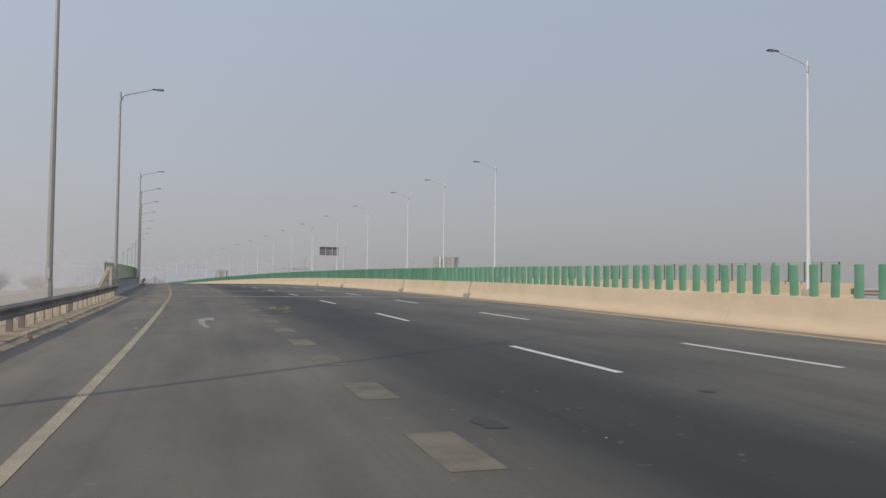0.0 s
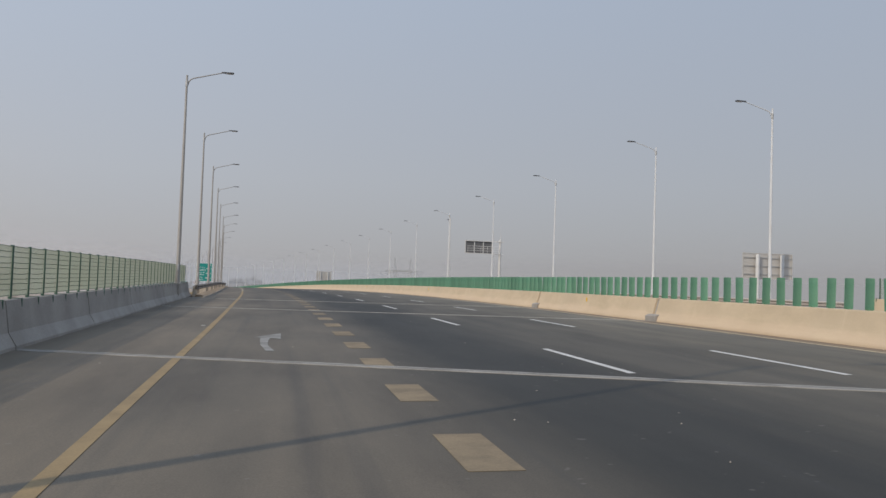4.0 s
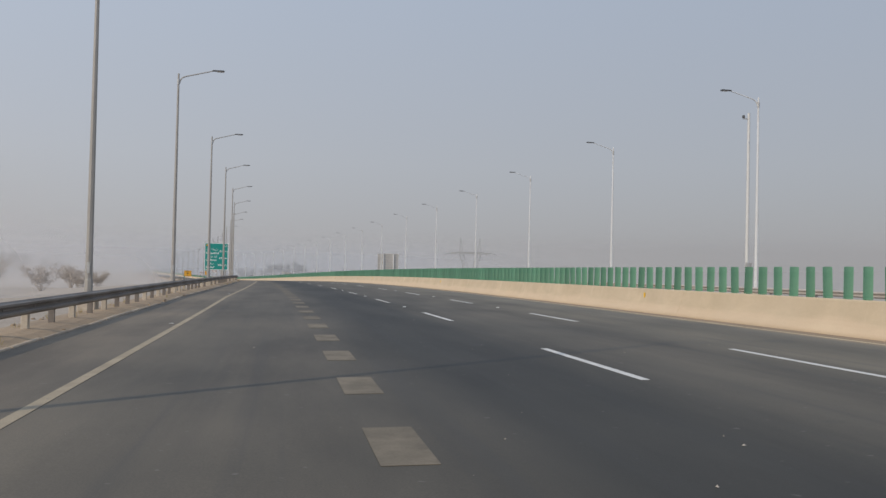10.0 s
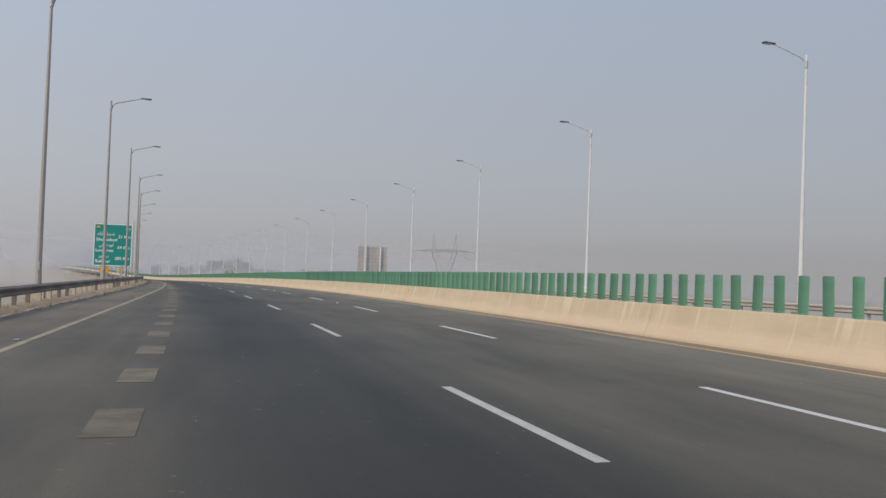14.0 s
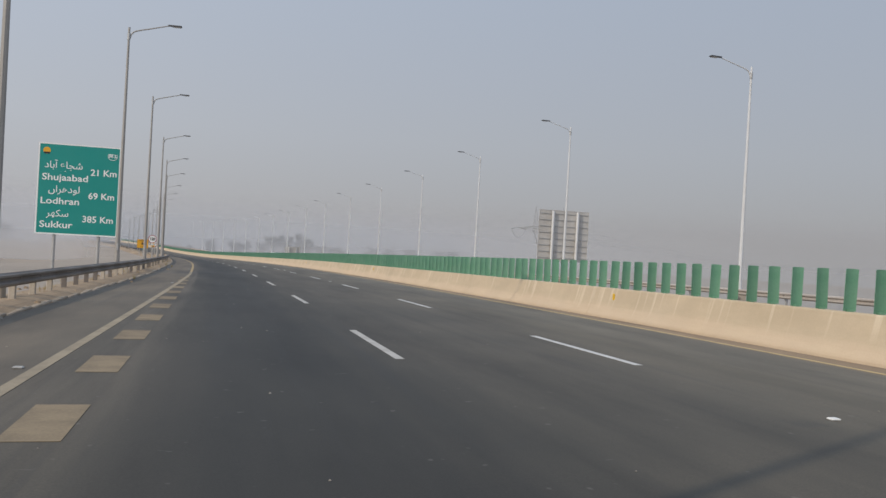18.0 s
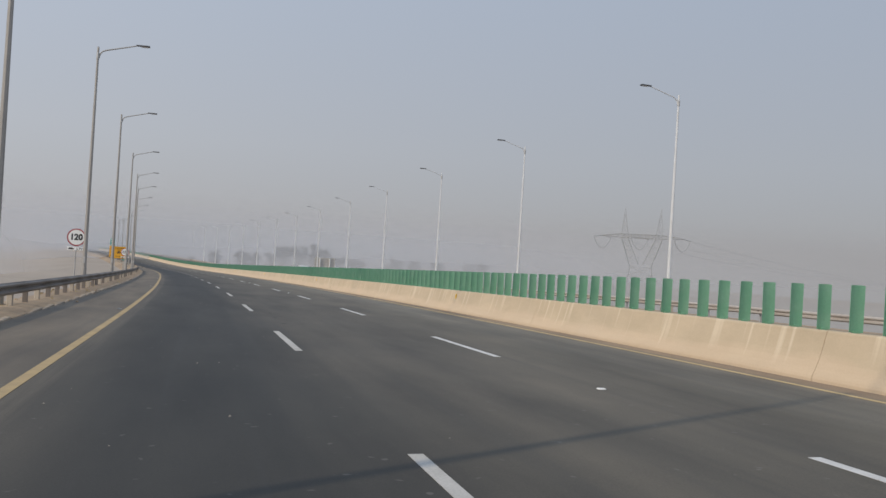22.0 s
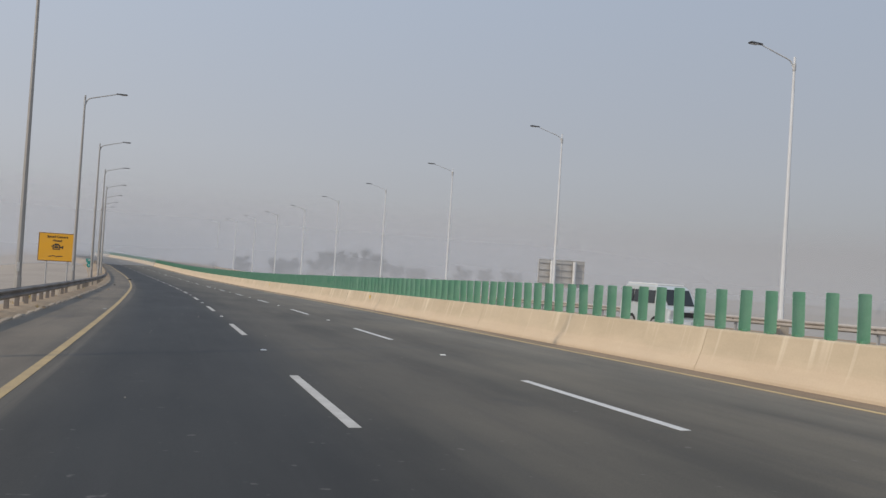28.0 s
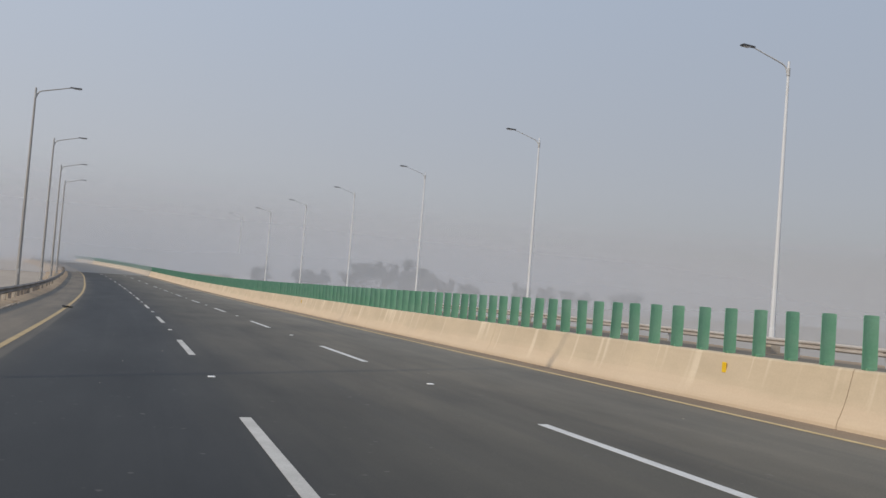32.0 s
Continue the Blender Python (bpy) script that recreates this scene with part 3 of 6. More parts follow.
def horizon_material():
    """Horizon haze as an added glow: emission in the sky's tone, thinning out upwards."""
    m = bpy.data.materials.new("haze_glow_backdrop")
    m.use_nodes = True
    t = m.node_tree
    t.nodes.clear()
    out = t.nodes.new("ShaderNodeOutputMaterial")
    uvn = t.nodes.new("ShaderNodeUVMap")
    uvn.uv_map = "UVMap"
    sep = t.nodes.new("ShaderNodeSeparateXYZ")
    t.links.new(uvn.outputs[0], sep.inputs[0])
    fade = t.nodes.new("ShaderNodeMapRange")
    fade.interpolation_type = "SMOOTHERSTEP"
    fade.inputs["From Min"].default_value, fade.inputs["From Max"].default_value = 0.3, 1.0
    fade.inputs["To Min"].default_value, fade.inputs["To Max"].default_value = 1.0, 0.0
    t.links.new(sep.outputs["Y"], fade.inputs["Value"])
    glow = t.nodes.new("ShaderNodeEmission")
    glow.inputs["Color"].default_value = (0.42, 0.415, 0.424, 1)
    # the haze's light is set here as emission, stronger on the sun's side
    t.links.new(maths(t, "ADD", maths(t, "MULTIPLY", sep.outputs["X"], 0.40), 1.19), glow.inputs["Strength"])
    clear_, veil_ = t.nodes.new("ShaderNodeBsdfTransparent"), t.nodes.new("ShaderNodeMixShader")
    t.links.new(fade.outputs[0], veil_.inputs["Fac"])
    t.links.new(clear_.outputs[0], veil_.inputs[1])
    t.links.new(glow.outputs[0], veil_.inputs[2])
    t.links.new(veil_.outputs[0], out.inputs["Surface"])
    return m


HAZE_GLOW = horizon_material()
# darker twin of POLE_STEEL: the left posts' shade is put into the colour
DARK_POLE = surface("shaded_lamp_post_steel", (0.34, 0.325, 0.305), (0.24, 0.225, 0.205), 0.55, 0.1, coarse=0.8, fine=14, amount=0.45, relief=0.03, speck=0.15)
KERB = surface("dusty_kerb_stone", (0.37, 0.30, 0.225), (0.26, 0.205, 0.155), 0.9, coarse=2.0, fine=24, amount=0.6, relief=0.35, each=0.2)
STUD_DIM = surface("worn_road_stud", (0.42, 0.41, 0.39), (0.25, 0.24, 0.23), 0.6, amount=0.5, relief=0)


# ---- building helpers ----


def mesh_of(name, bm, material):
    me = bpy.data.meshes.new(name)
    bm.normal_update()
    bm.to_mesh(me)
    bm.free()
    if material:
        me.materials.append(material)
    return me


def part(name, bm, material, parent=None, label="", m=None):
    ob = new(name, bm if isinstance(bm, bpy.types.Mesh) else mesh_of(name, bm, material))
    if parent:
        ob.parent = parent
    if m is not None:
        ob.matrix_basis = m
    if label:
        ob["label"] = label
    return ob


def empty(name, m, label, category, group="", kind=""):
    ob = new(name)
    ob.empty_display_size = 0.3
    ob.matrix_basis = m
    return tagged(ob, label, category, group, kind)


def box(bm, x0, x1, y0, y1, z0, z1, bevel=0.0):
    made = bmesh.ops.create_cube(bm, size=1.0, matrix=Matrix.Translation(((x0 + x1) / 2, (y0 + y1) / 2, (z0 + z1) / 2)) @ Matrix.Diagonal((x1 - x0, y1 - y0, z1 - z0, 1)))
    if bevel:
        edges = list({e for v in made["verts"] for e in v.link_edges})
        bmesh.ops.bevel(bm, geom=edges, offset=bevel, segments=1, affect="EDGES", profile=0.5)
    return bm


def boxed(*args, bevel=0.0):
    return box(bmesh.new(), *args, bevel=bevel)


def tube(bm, points, radii, sides=10, cap=True):
    """A tube through points with a radius at each."""
    pts = [Vector(q) for q in points]
    rings = []
    for i, q in enumerate(pts):
        way = (pts[min(i + 1, len(pts) - 1)] - pts[max(i - 1, 0)]).normalized()
        side = way.cross(Vector((0, 0, 1)))
        if side.length < 0.05:
            side = way.cross(Vector((0, 1, 0)))
        side.normalize()
        up = side.cross(way)
        rings.append([bm.verts.new(q + (side * math.cos(2 * math.pi * j / sides) + up * math.sin(2 * math.pi * j / sides)) * radii[i]) for j in range(sides)])
    for a, b in zip(rings, rings[1:]):
        for j in range(sides):
            f = bm.faces.new((a[j], a[(j + 1) % sides], b[(j + 1) % sides], b[j]))
            f.smooth = True
    if cap:
        bm.faces.new([bm.verts.new(v.co) for v in rings[0][::-1]])
        bm.faces.new([bm.verts.new(v.co) for v in rings[-1]])
    return bm


def tubed(points, radii, sides=10):
    return tube(bmesh.new(), points, radii, sides)


def disc(radius, depth, sides=32, centre=(0, 0, 0)):
    """A round plate standing upright, facing -y."""
    bm = bmesh.new()
    bmesh.ops.create_cone(bm, cap_ends=True, segments=sides, radius1=radius, radius2=radius, depth=depth,
                          matrix=Matrix.Translation(centre) @ Matrix.Rotation(radians(90), 4, "X"))
    return bm


def sweep(profile, s0, s1, step=2.0, shift=None, closed=True):
    """A mesh with a cross-section of (d, z) carried along the road; UV is d, s."""
    bm = bmesh.new()
    uv = bm.loops.layers.uv.new("UVMap")
    n = max(1, int(round((s1 - s0) / step)))
    rows = []
    for i in range(n + 1):
        s = s0 + (s1 - s0) * i / n
        off = shift(s) if shift else 0.0
        rows.append([(bm.verts.new(at(s, d + off, z)), (d + off, s)) for d, z in profile])
    m = len(profile)
    for a, b in zip(rows, rows[1:]):
        for j in range(m if closed else m - 1):
            q = (a[j], a[(j + 1) % m], b[(j + 1) % m], b[j])
            f = bm.faces.new([v for v, _ in q])
            for loop, (_, w) in zip(f.loops, q):
                loop[uv].uv = w
    if closed:
        bm.faces.new([v for v, _ in rows[0]][::-1])
        bm.faces.new([v for v, _ in rows[-1]])
    bmesh.ops.recalc_face_normals(bm, faces=bm.faces)
    return bm


def writing(text, size, material, parent, m, thick=0.002, wide=1.0, bold=0.022):
    """Letters as a mesh of their own, centred, lying in the local xz plane and facing -y."""
    cu = bpy.data.curves.new("letters", "FONT")
    cu.body, cu.size, cu.align_x, cu.align_y, cu.extrude, cu.resolution_u = text, size, "CENTER", "CENTER", thick, 3
    cu.offset = size * bold
    ob = bpy.data.objects.new("letters", cu)
    scene.collection.objects.link(ob)
    bpy.context.view_layer.update()
    me = bpy.data.meshes.new_from_object(ob.evaluated_get(bpy.context.evaluated_depsgraph_get()))
    bpy.data.objects.remove(ob)
    me.materials.clear()
    me.materials.append(material)
    out = new("lettering", me)
    out.parent = parent
    out.matrix_basis = m @ Matrix.Rotation(radians(90), 4, "X") @ Matrix.Diagonal((wide, 1, 1, 1))
    return out

# ---- ground, roads, median ----


def left_ground(s, d):
    """The field's height over the road's plane at a place left of the embankment: low sandy hummocks."""
    over = max(0.0, -17.5 - d)
    q = at(s, d, 0.0)
    hump = noise.noise(Vector((q.x * 0.045, q.y * 0.03, 0))) * 0.9 + noise.noise(Vector((q.x * 0.13, q.y * 0.1, 4.0))) * 0.35
    return -0.5 - min(over * 0.12, 1.5) + hump * min(1.0, over / 9) * (1.0 if d > -90 else 0.4)


def ground_sheet():
    """One sheet: level under the roads, banks down to the fields, out to the horizon."""
    bm = bmesh.new()
    cols = [-3000, -1200, -500, -250, -140, -110, -90, -75, -66, -60, -55, -50, -45, -41, -37, -34, -31, -28, -25.5, -23, -21, -19.5, -17.5, 33, 35.5, 40, 46, 54, 66, 85, 120, 170, 260, 500, 1200, 3000]
    rows_s = [-2500, -900, -300, -120] + list(range(-60, 901, 5)) + [950, 1100, 1700, 3000]
    rows = []
    for s in rows_s:
        sc = max(-60.0, min(900.0, s))
        a = heading(sc)
        row = []
        for d in cols:
            over = max(0.0, -17.5 - d, d - 33.0)
            drop = -0.5 - (min(over * 0.5, 4.6) if d > 0 else min(over * 0.12, 1.5))
            q = at(sc, d, 0.0) + Vector((-math.sin(a), math.cos(a), 0)) * (s - sc)
            base = spread(GRID, _z, sc)
            q.z = base + drop + (noise.noise(Vector((q.x * 0.02, q.y * 0.02, 0))) * 0.25 if 9 < over < 90 else 0.0) + tilt(sc, d) * (1 if over < 9 else 0)
            if d < -17.5 and -60 <= s <= 900:
                q.z = at(sc, d, 0.0).z + left_ground(sc, d)
            row.append(bm.verts.new(q))
        rows.append(row)
    for a, b in zip(rows, rows[1:]):
        for j in range(len(cols) - 1):
            bm.faces.new((a[j], a[j + 1], b[j + 1], b[j])).smooth = True
    return bm


ground = tagged(part("ground", ground_sheet(), GROUND), "dry dusty fields in a haze-matched tone below the road embankment", "ground", kind="structure")

ROAD_L = lambda s: rail_d(s) + (-0.5 if BRIDGE_A < s < BRIDGE_B else 0.12)


def carriageway():
    bm = bmesh.new()
    uv = bm.loops.layers.uv.new("UVMap")
    rows = []
    n = int((S1 - S0) / 2)
    for i in range(n + 1):
        s = S0 + 2.0 * i
        lo = ROAD_L(s)
        edge = left_edge(s)
        ds = [lo, lo, edge, (edge - 3.3) / 2, -3.3, -1.0, 1.5, 4.5, BARRIER_TOE + 0.1, BARRIER_TOE + 0.1]
        us = [lo - edge - 7.2, lo - edge - 7.2, -7.2, -5.25, -3.3, -1.0, 1.5, 4.5, BARRIER_TOE + 0.1, BARRIER_TOE + 0.1]
        zs = [-0.6] + [0.0] * 8 + [-0.6]
        rows.append([(bm.verts.new(at(s, d, z)), (u, s)) for d, u, z in zip(ds, us, zs)])
    for a, b in zip(rows, rows[1:]):
        for j in range(len(a) - 1):
            q = (a[j], a[j + 1], b[j + 1], b[j])
            f = bm.faces.new([v for v, _ in q])
            for loop, (_, w) in zip(f.loops, q):
                loop[uv].uv = w
    return bm


road = tagged(part("road", carriageway(), ASPHALT), "grey asphalt motorway carriageway with dusty shoulder and worn lanes", "road", kind="structure")
opposite_road = tagged(part("road", sweep([(OPP_L, -0.6), (OPP_L, -0.01), (OPP_R, -0.01), (OPP_R, -0.6)], S0, S1, 4.0), ASPHALT),
                       "grey asphalt opposite carriageway beyond the median", "road", kind="structure")
SHOULDER_BANK = [(-6.5, -2.6), (-2.4, -0.35), (-1.2, 0.0), (-0.6, 0.1), (-0.1, 0.13), (0.2, 0.09), (0.46, 0.012), (0.46, -0.6), (-2.4, -0.8)]
for a, b in ((S0, BRIDGE_A), (BRIDGE_B - 0.3, S1)):
    tagged(part("verge", sweep(SHOULDER_BANK, a, b, 4.0, rail_d), VERGE), "pale sandy verge under the guard rail", "verge", kind="structure")
right_verge = tagged(part("verge", sweep([(OPP_R, -0.6), (OPP_R, -0.02), (OPP_R + 2.5, -0.05), (OPP_R + 9.0, -2.6), (OPP_R + 9.0, -3.2)], S0, S1, 4.0), VERGE),
                     "sandy verge beyond the opposite carriageway", "verge", kind="structure")


def kerb_piece(half):
    bm = bmesh.new()
    box(bm, -0.08, 0.08, -half, half, -0.2, 0.045, bevel=0.018)
    return mesh_of("kerb_stone", bm, KERB)


def bar_on(s0, s1, d, width, z=0.004, shift=None):
    """A painted bar lying along the road."""
    return sweep([(d - width / 2, z - 0.003), (d - width / 2, z), (d + width / 2, z), (d + width / 2, z - 0.003)], s0, s1, min(3.0, s1 - s0), shift)


# lane dashes, the worn yellow blocks of the joining lane, edge lines
for line, first in ((0.0, DASH_A), (LANE, DASH_B)):
    k = 0
    while first + DASH_P * k < S1 - 8:
        s = first + DASH_P * k
        part("lane_dash", bar_on(s, s + DASH_L, line, 0.135), DULL_WHITE if line == 0.0 and s > 150 else WHITE_LINE, road, "white lane dash" if k == 0 else "")
        k += 1
k = 0
while BLOCK_0 + BLOCK_P * k < BLOCK_END:
    s = BLOCK_0 + BLOCK_P * k
    part("lane_block", bar_on(s, s + BLOCK_L, BLOCK_D, BLOCK_W, 0.005), GOLD_BLOCK if 44 < s < 108 or s > 236 else YELLOW_BLOCK, road, "worn yellow lane block" if k == 0 else "")
    k += 1
for a, b, paint in ((S0, 24.0, DULL_EDGE), (24.0, 118.0, OCHRE_LINE), (118.0, 240.0, DULL_EDGE), (240.0, 286.0, DULL_EDGE), (286.0, S1 - 5, YELLOW_LINE)):
    part("edge_line", bar_on(a, b, 0.0, 0.15, 0.006, left_edge), paint, road, "yellow edge line along the shoulder" if paint is not DULL_EDGE else "faded yellow edge line along the shoulder")
for a, b, paint in ((S0, 175.0, PALE_LINE), (175.0, S1 - 5, GOLD_LINE)):
    part("edge_line", bar_on(a, b, RIGHT_LINE, 0.11, 0.006), paint, road, "yellow edge line beside the median barrier")
tagged(part("edge_line", bar_on(S0, S1 - 5, OPP_L + 0.9, 0.15, -0.004), YELLOW_LINE, opposite_road), "yellow edge line of the opposite carriageway")


def stud_mesh():
    bm = bmesh.new()
    box(bm, -0.06, 0.06, -0.05, 0.05, 0.0, 0.022, bevel=0.015)
    return mesh_of("road_stud", bm, STUD)


_stud = stud_mesh()
for line, first in ((0.0, DASH_A), (LANE, DASH_B)):
    for k in range(13, 45):
        s = first + DASH_P * k + DASH_L + (DASH_P - DASH_L) / 2
        # many are lost on the middle stretch
        if k > 32 or k in (13, 14, 15) or (line > 0 and k in (18, 20, 23, 25, 28, 30)):
            part("road_stud", _stud, None, road, m=stand(s, line, 0.0))

_dim = stud_mesh()
_dim.materials[0] = STUD_DIM
for k in range(22):
    s = -14.0 + 2 * DASH_P * k
    if s < 480:
        part("road_stud", _dim, None, road, m=stand(s, left_edge(s) - 0.22, 0.0))

# bridge joints
for s, skew in JOINTS:
    bm = bmesh.new()
    lo, hi = ROAD_L(s) + 0.1, BARRIER_TOE - 0.1
    w, n = 0.17, 44
    rows = []
    for i in range(n + 1):
        d = lo + (hi - lo) * i / n
        e0, e1 = w + random.uniform(-0.035, 0.03), w + random.uniform(-0.035, 0.03)
        rows.append([bm.verts.new(at(s + skew * d + o, d, z)) for o, z in ((-e0, 0.0), (-e0, 0.012), (e1, 0.012), (e1, 0.0))])
    for a, b in zip(rows, rows[1:]):
        for j in range(3):
            bm.faces.new((a[j], a[j + 1], b[j + 1], b[j]))
    bmesh.ops.recalc_face_normals(bm, faces=bm.faces)
    strip = part("bridge_joint", bm, JOINT, road, "pale mortar strip over a bridge joint")
    bm = bmesh.new()
    rows = []
    for i in range(31):
        d, o = lo + (hi - lo) * i / 30, random.uniform(-0.008, 0.008)
        rows.append([bm.verts.new(at(s + skew * d + o + e, d, 0.0145)) for e in (-0.016, 0.016)])
    for a, b in zip(rows, rows[1:]):
        bm.faces.new((a[0], a[1], b[1], b[0]))
    bmesh.ops.recalc_face_normals(bm, faces=bm.faces)
    part("rubber_seam", bm, CRACK, strip, "dark seam along the joint")

# ---- median barrier with anti-glare fins ----
T0, T1 = BARRIER_TOE, BARRIER_FACE
PROFILE = [(T0, -0.1), (T0, 0.05), (T0 + 0.015, 0.10), (T0 + 0.075, 0.22), (T0 + 0.125, 0.34), (T0 + 0.165, 0.46), (T0 + 0.205, 0.60), (T1 - 0.02, BARRIER_H - 0.09), (T1 - 0.005, BARRIER_H - 0.025), (T1 + 0.02, BARRIER_H), (T1 + 0.24, BARRIER_H), (T1 + 0.26, BARRIER_H - 0.02), (T1 + 0.42, 0.33), (T1 + 0.55, 0.08), (T1 + 0.55, -0.1)]
barrier = empty("median_barrier", Matrix(), "cream painted concrete median barrier with chalky run marks", "barrier")
ends = [S0, -16.0, 9.3, *BRIDGE_GAPS]
while ends[-1] < S1 - SEGMENT:
    ends.append(ends[-1] + SEGMENT)
for a, b in zip(ends, ends[1:]):
    ga, gb = (0.13 if a in BRIDGE_GAPS else 0.006), (0.13 if b in BRIDGE_GAPS else 0.006)
    part("barrier_segment", sweep(PROFILE, a + ga, b - gb, 3.2), CREAM, barrier)
for s in BRIDGE_GAPS:
    part("gap_filler", sweep([(T0 + 0.2, 0.0), (T0 + 0.2, 0.3), (T1 + 0.06, BARRIER_H - 0.05), (T1 + 0.2, BARRIER_H - 0.05), (T1 + 0.3, 0.0)], s - 0.16, s + 0.16, 0.3), GREY_CONCRETE, barrier, "grey joint filler")
    part("loose_block", sweep([(T0 - 0.06, 0.0), (T0 - 0.06, 0.2), (T0 + 0.1, 0.27), (T0 + 0.2, 0.27), (T0 + 0.2, 0.0)], s - 0.45, s + 0.4, 0.8), GREY_CONCRETE, barrier, "grey cover block at the joint")
# hairline cracks that wander down the barrier's road face
for s, seed in ((353.0, 1), (436.0, 2), (453.0, 3)):
    rng = random.Random(seed)
    pts, drift = [], 0.0
    for k in range(13):
        z = 0.06 + (BARRIER_H - 0.1) * k / 12
        d = T0 + (z - 0.05) * 0.15 / 0.35 if z < 0.40 else T0 + 0.15 + (T1 - T0 - 0.15) * (z - 0.40) / (BARRIER_H - 0.42)
        drift += rng.uniform(-0.03, 0.045)
        pts.append(at(s + drift, d, z))
    part("crack", tubed(pts, [rng.uniform(0.005, 0.009) for _ in pts], 5), CRACK, barrier, "dark hairline crack")


def fin_mesh():
    """A moulded upright plate, slightly dished, with rounded top corners and a foot."""
    bm = bmesh.new()
    w, h, n = FIN_W / 2, FIN_H, 6
    cols = []
    for i in range(n + 1):
        x = -w + 2 * w * i / n
        y = 0.024 * (1 - (x / w) ** 2)
        top = h - 0.008 * abs(x / w) ** 6
        cols.append([bm.verts.new((x, y + t, z)) for t, z in ((-0.008, 0.0), (-0.008, top), (0.008, top), (0.008, 0.0))])
    for a, b in zip(cols, cols[1:]):
        for j in range(4):
            bm.faces.new((a[j], b[j], b[(j + 1) % 4], a[(j + 1) % 4]))
    bm.faces.new(cols[0])
    bm.faces.new(cols[-1][::-1])
    box(bm, -0.05, 0.05, -0.05, 0.05, -0.02, 0.03)
    bmesh.ops.recalc_face_normals(bm, faces=bm.faces)
    return mesh_of("glare_fin", bm, FIN_GREEN)


_fin = fin_mesh()
glare_screen = empty("glare_screen", Matrix(), "row of green plastic anti-glare fins on the median barrier", "glare screen")
_far = bmesh.new()
k = 0
s = FIN_0
while s < S1 - 2:
    m = stand(s + spread(*zip(*FIN_DRIFT), s) + random.uniform(-0.025, 0.025), T1 + 0.13, BARRIER_H + 0.01, FIN_TURN + random.uniform(-4, 4)) @ pose(0, 0, 0, random.uniform(-1.2, 1.2), random.uniform(-1.5, 1.5), 0)
    if 38 < s and k < 300:
        part("glare_fin", _fin, None, glare_screen, m=m)
        k += 1
    else:
        _far.from_mesh(_fin)
        _far.verts.ensure_lookup_table()
        for v in _far.verts[-len(_fin.vertices):]:
            v.co = m @ v.co
    s += FIN_P
tagged(part("distant_fin", _far, FIN_GREEN, glare_screen), "distant green fins", kind="stuff")

# yellow delineators on the barrier's face
for s in DELINEATORS:
    ob = empty("delineator", stand(s, T0 + 0.19, 0.62), "small yellow reflector plate on the median barrier", "reflector", "delineators on the barrier")
    part("plate", boxed(-0.012, 0.012, -0.05, 0.05, -0.09, 0.09, bevel=0.006), REFLECTOR, ob)
    part("bracket", boxed(0.0, 0.10, -0.015, 0.015, -0.015, 0.015), STEEL, ob)


# ---- guard rails ----


def beam_mesh(name, length, material):
    """A W-beam: two ridges, 31 cm deep; its face looks to +x."""
    bm = bmesh.new()
    prof = [(0.0, -0.155), (0.012, -0.135), (0.075, -0.105), (0.075, -0.06), (0.0, -0.02), (0.0, 0.02), (0.075, 0.06), (0.075, 0.105), (0.012, 0.135), (0.0, 0.155)]
    ring = prof + [(x - 0.008, z) for x, z in reversed(prof)]
    a = [bm.verts.new((x, -length / 2, z)) for x, z in ring]
    b = [bm.verts.new((x, length / 2, z)) for x, z in ring]
    for j in range(len(ring)):
        bm.faces.new((a[j], a[(j + 1) % len(ring)], b[(j + 1) % len(ring)], b[j]))
    bmesh.ops.recalc_face_normals(bm, faces=bm.faces)
    return mesh_of(name, bm, material)


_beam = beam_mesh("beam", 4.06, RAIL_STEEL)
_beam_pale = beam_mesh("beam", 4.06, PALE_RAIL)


def guard_rail(s0, s1, line, label, face=0.0, post_mat=None, post_gap=2.0, height=0.6, metal=None, stones=0.0):
    ob = empty("guard_rail", Matrix(), label, "guard rail", kind="structure")
    thick = mesh_of("post", boxed(-0.07, 0.07, -0.075, 0.075, -0.25, height + 0.06, bevel=0.012), PALE_CONCRETE)
    thin = mesh_of("post", boxed(-0.07, 0.07, -0.035, 0.035, -0.25, height + 0.08, bevel=0.008), post_mat or RAIL_STEEL)
    block = mesh_of("spacer", boxed(-0.07, 0.07, -0.06, 0.06, height - 0.13, height + 0.13), RAIL_STEEL)
    s = s0
    side = 1 if face == 0 else -1
    while s + 4 <= s1 + 0.01:
        a, b = at(s, line(s), height), at(s + 4, line(s + 4), height)
        turn = math.atan2(-(b - a).x, (b - a).y)
        part("beam", _beam if metal is None else _beam_pale, None, ob, m=Matrix.Translation((a + b) / 2) @ Matrix.Rotation(turn + radians(face), 4, "Z") @ Matrix.Rotation(-side * math.asin((b - a).z / (b - a).length) * -1, 4, "X"))
        s += 4
    s = s0 + 0.5
    while s < s1:
        stone = random.random() < stones
        part("post", thick if stone else thin, None, ob, m=stand(s, line(s) - side * (0.17 if stone else 0.16), 0.0, random.uniform(-3, 3)))
        part("spacer", block, None, ob, m=stand(s, line(s) - side * 0.06, 0.0))
        s += post_gap
    return ob


guard_rail(S0, BRIDGE_A - 1.0, rail_d, "weathered steel guard rail, toned as in shade, on pale concrete posts along the shoulder", post_gap=1.36, stones=0.88)
guard_rail(BRIDGE_B - 2.0, 640.0, rail_d, "weathered steel guard rail, toned as in shade, on steel and concrete posts along the shoulder", post_gap=2.0, stones=0.5)
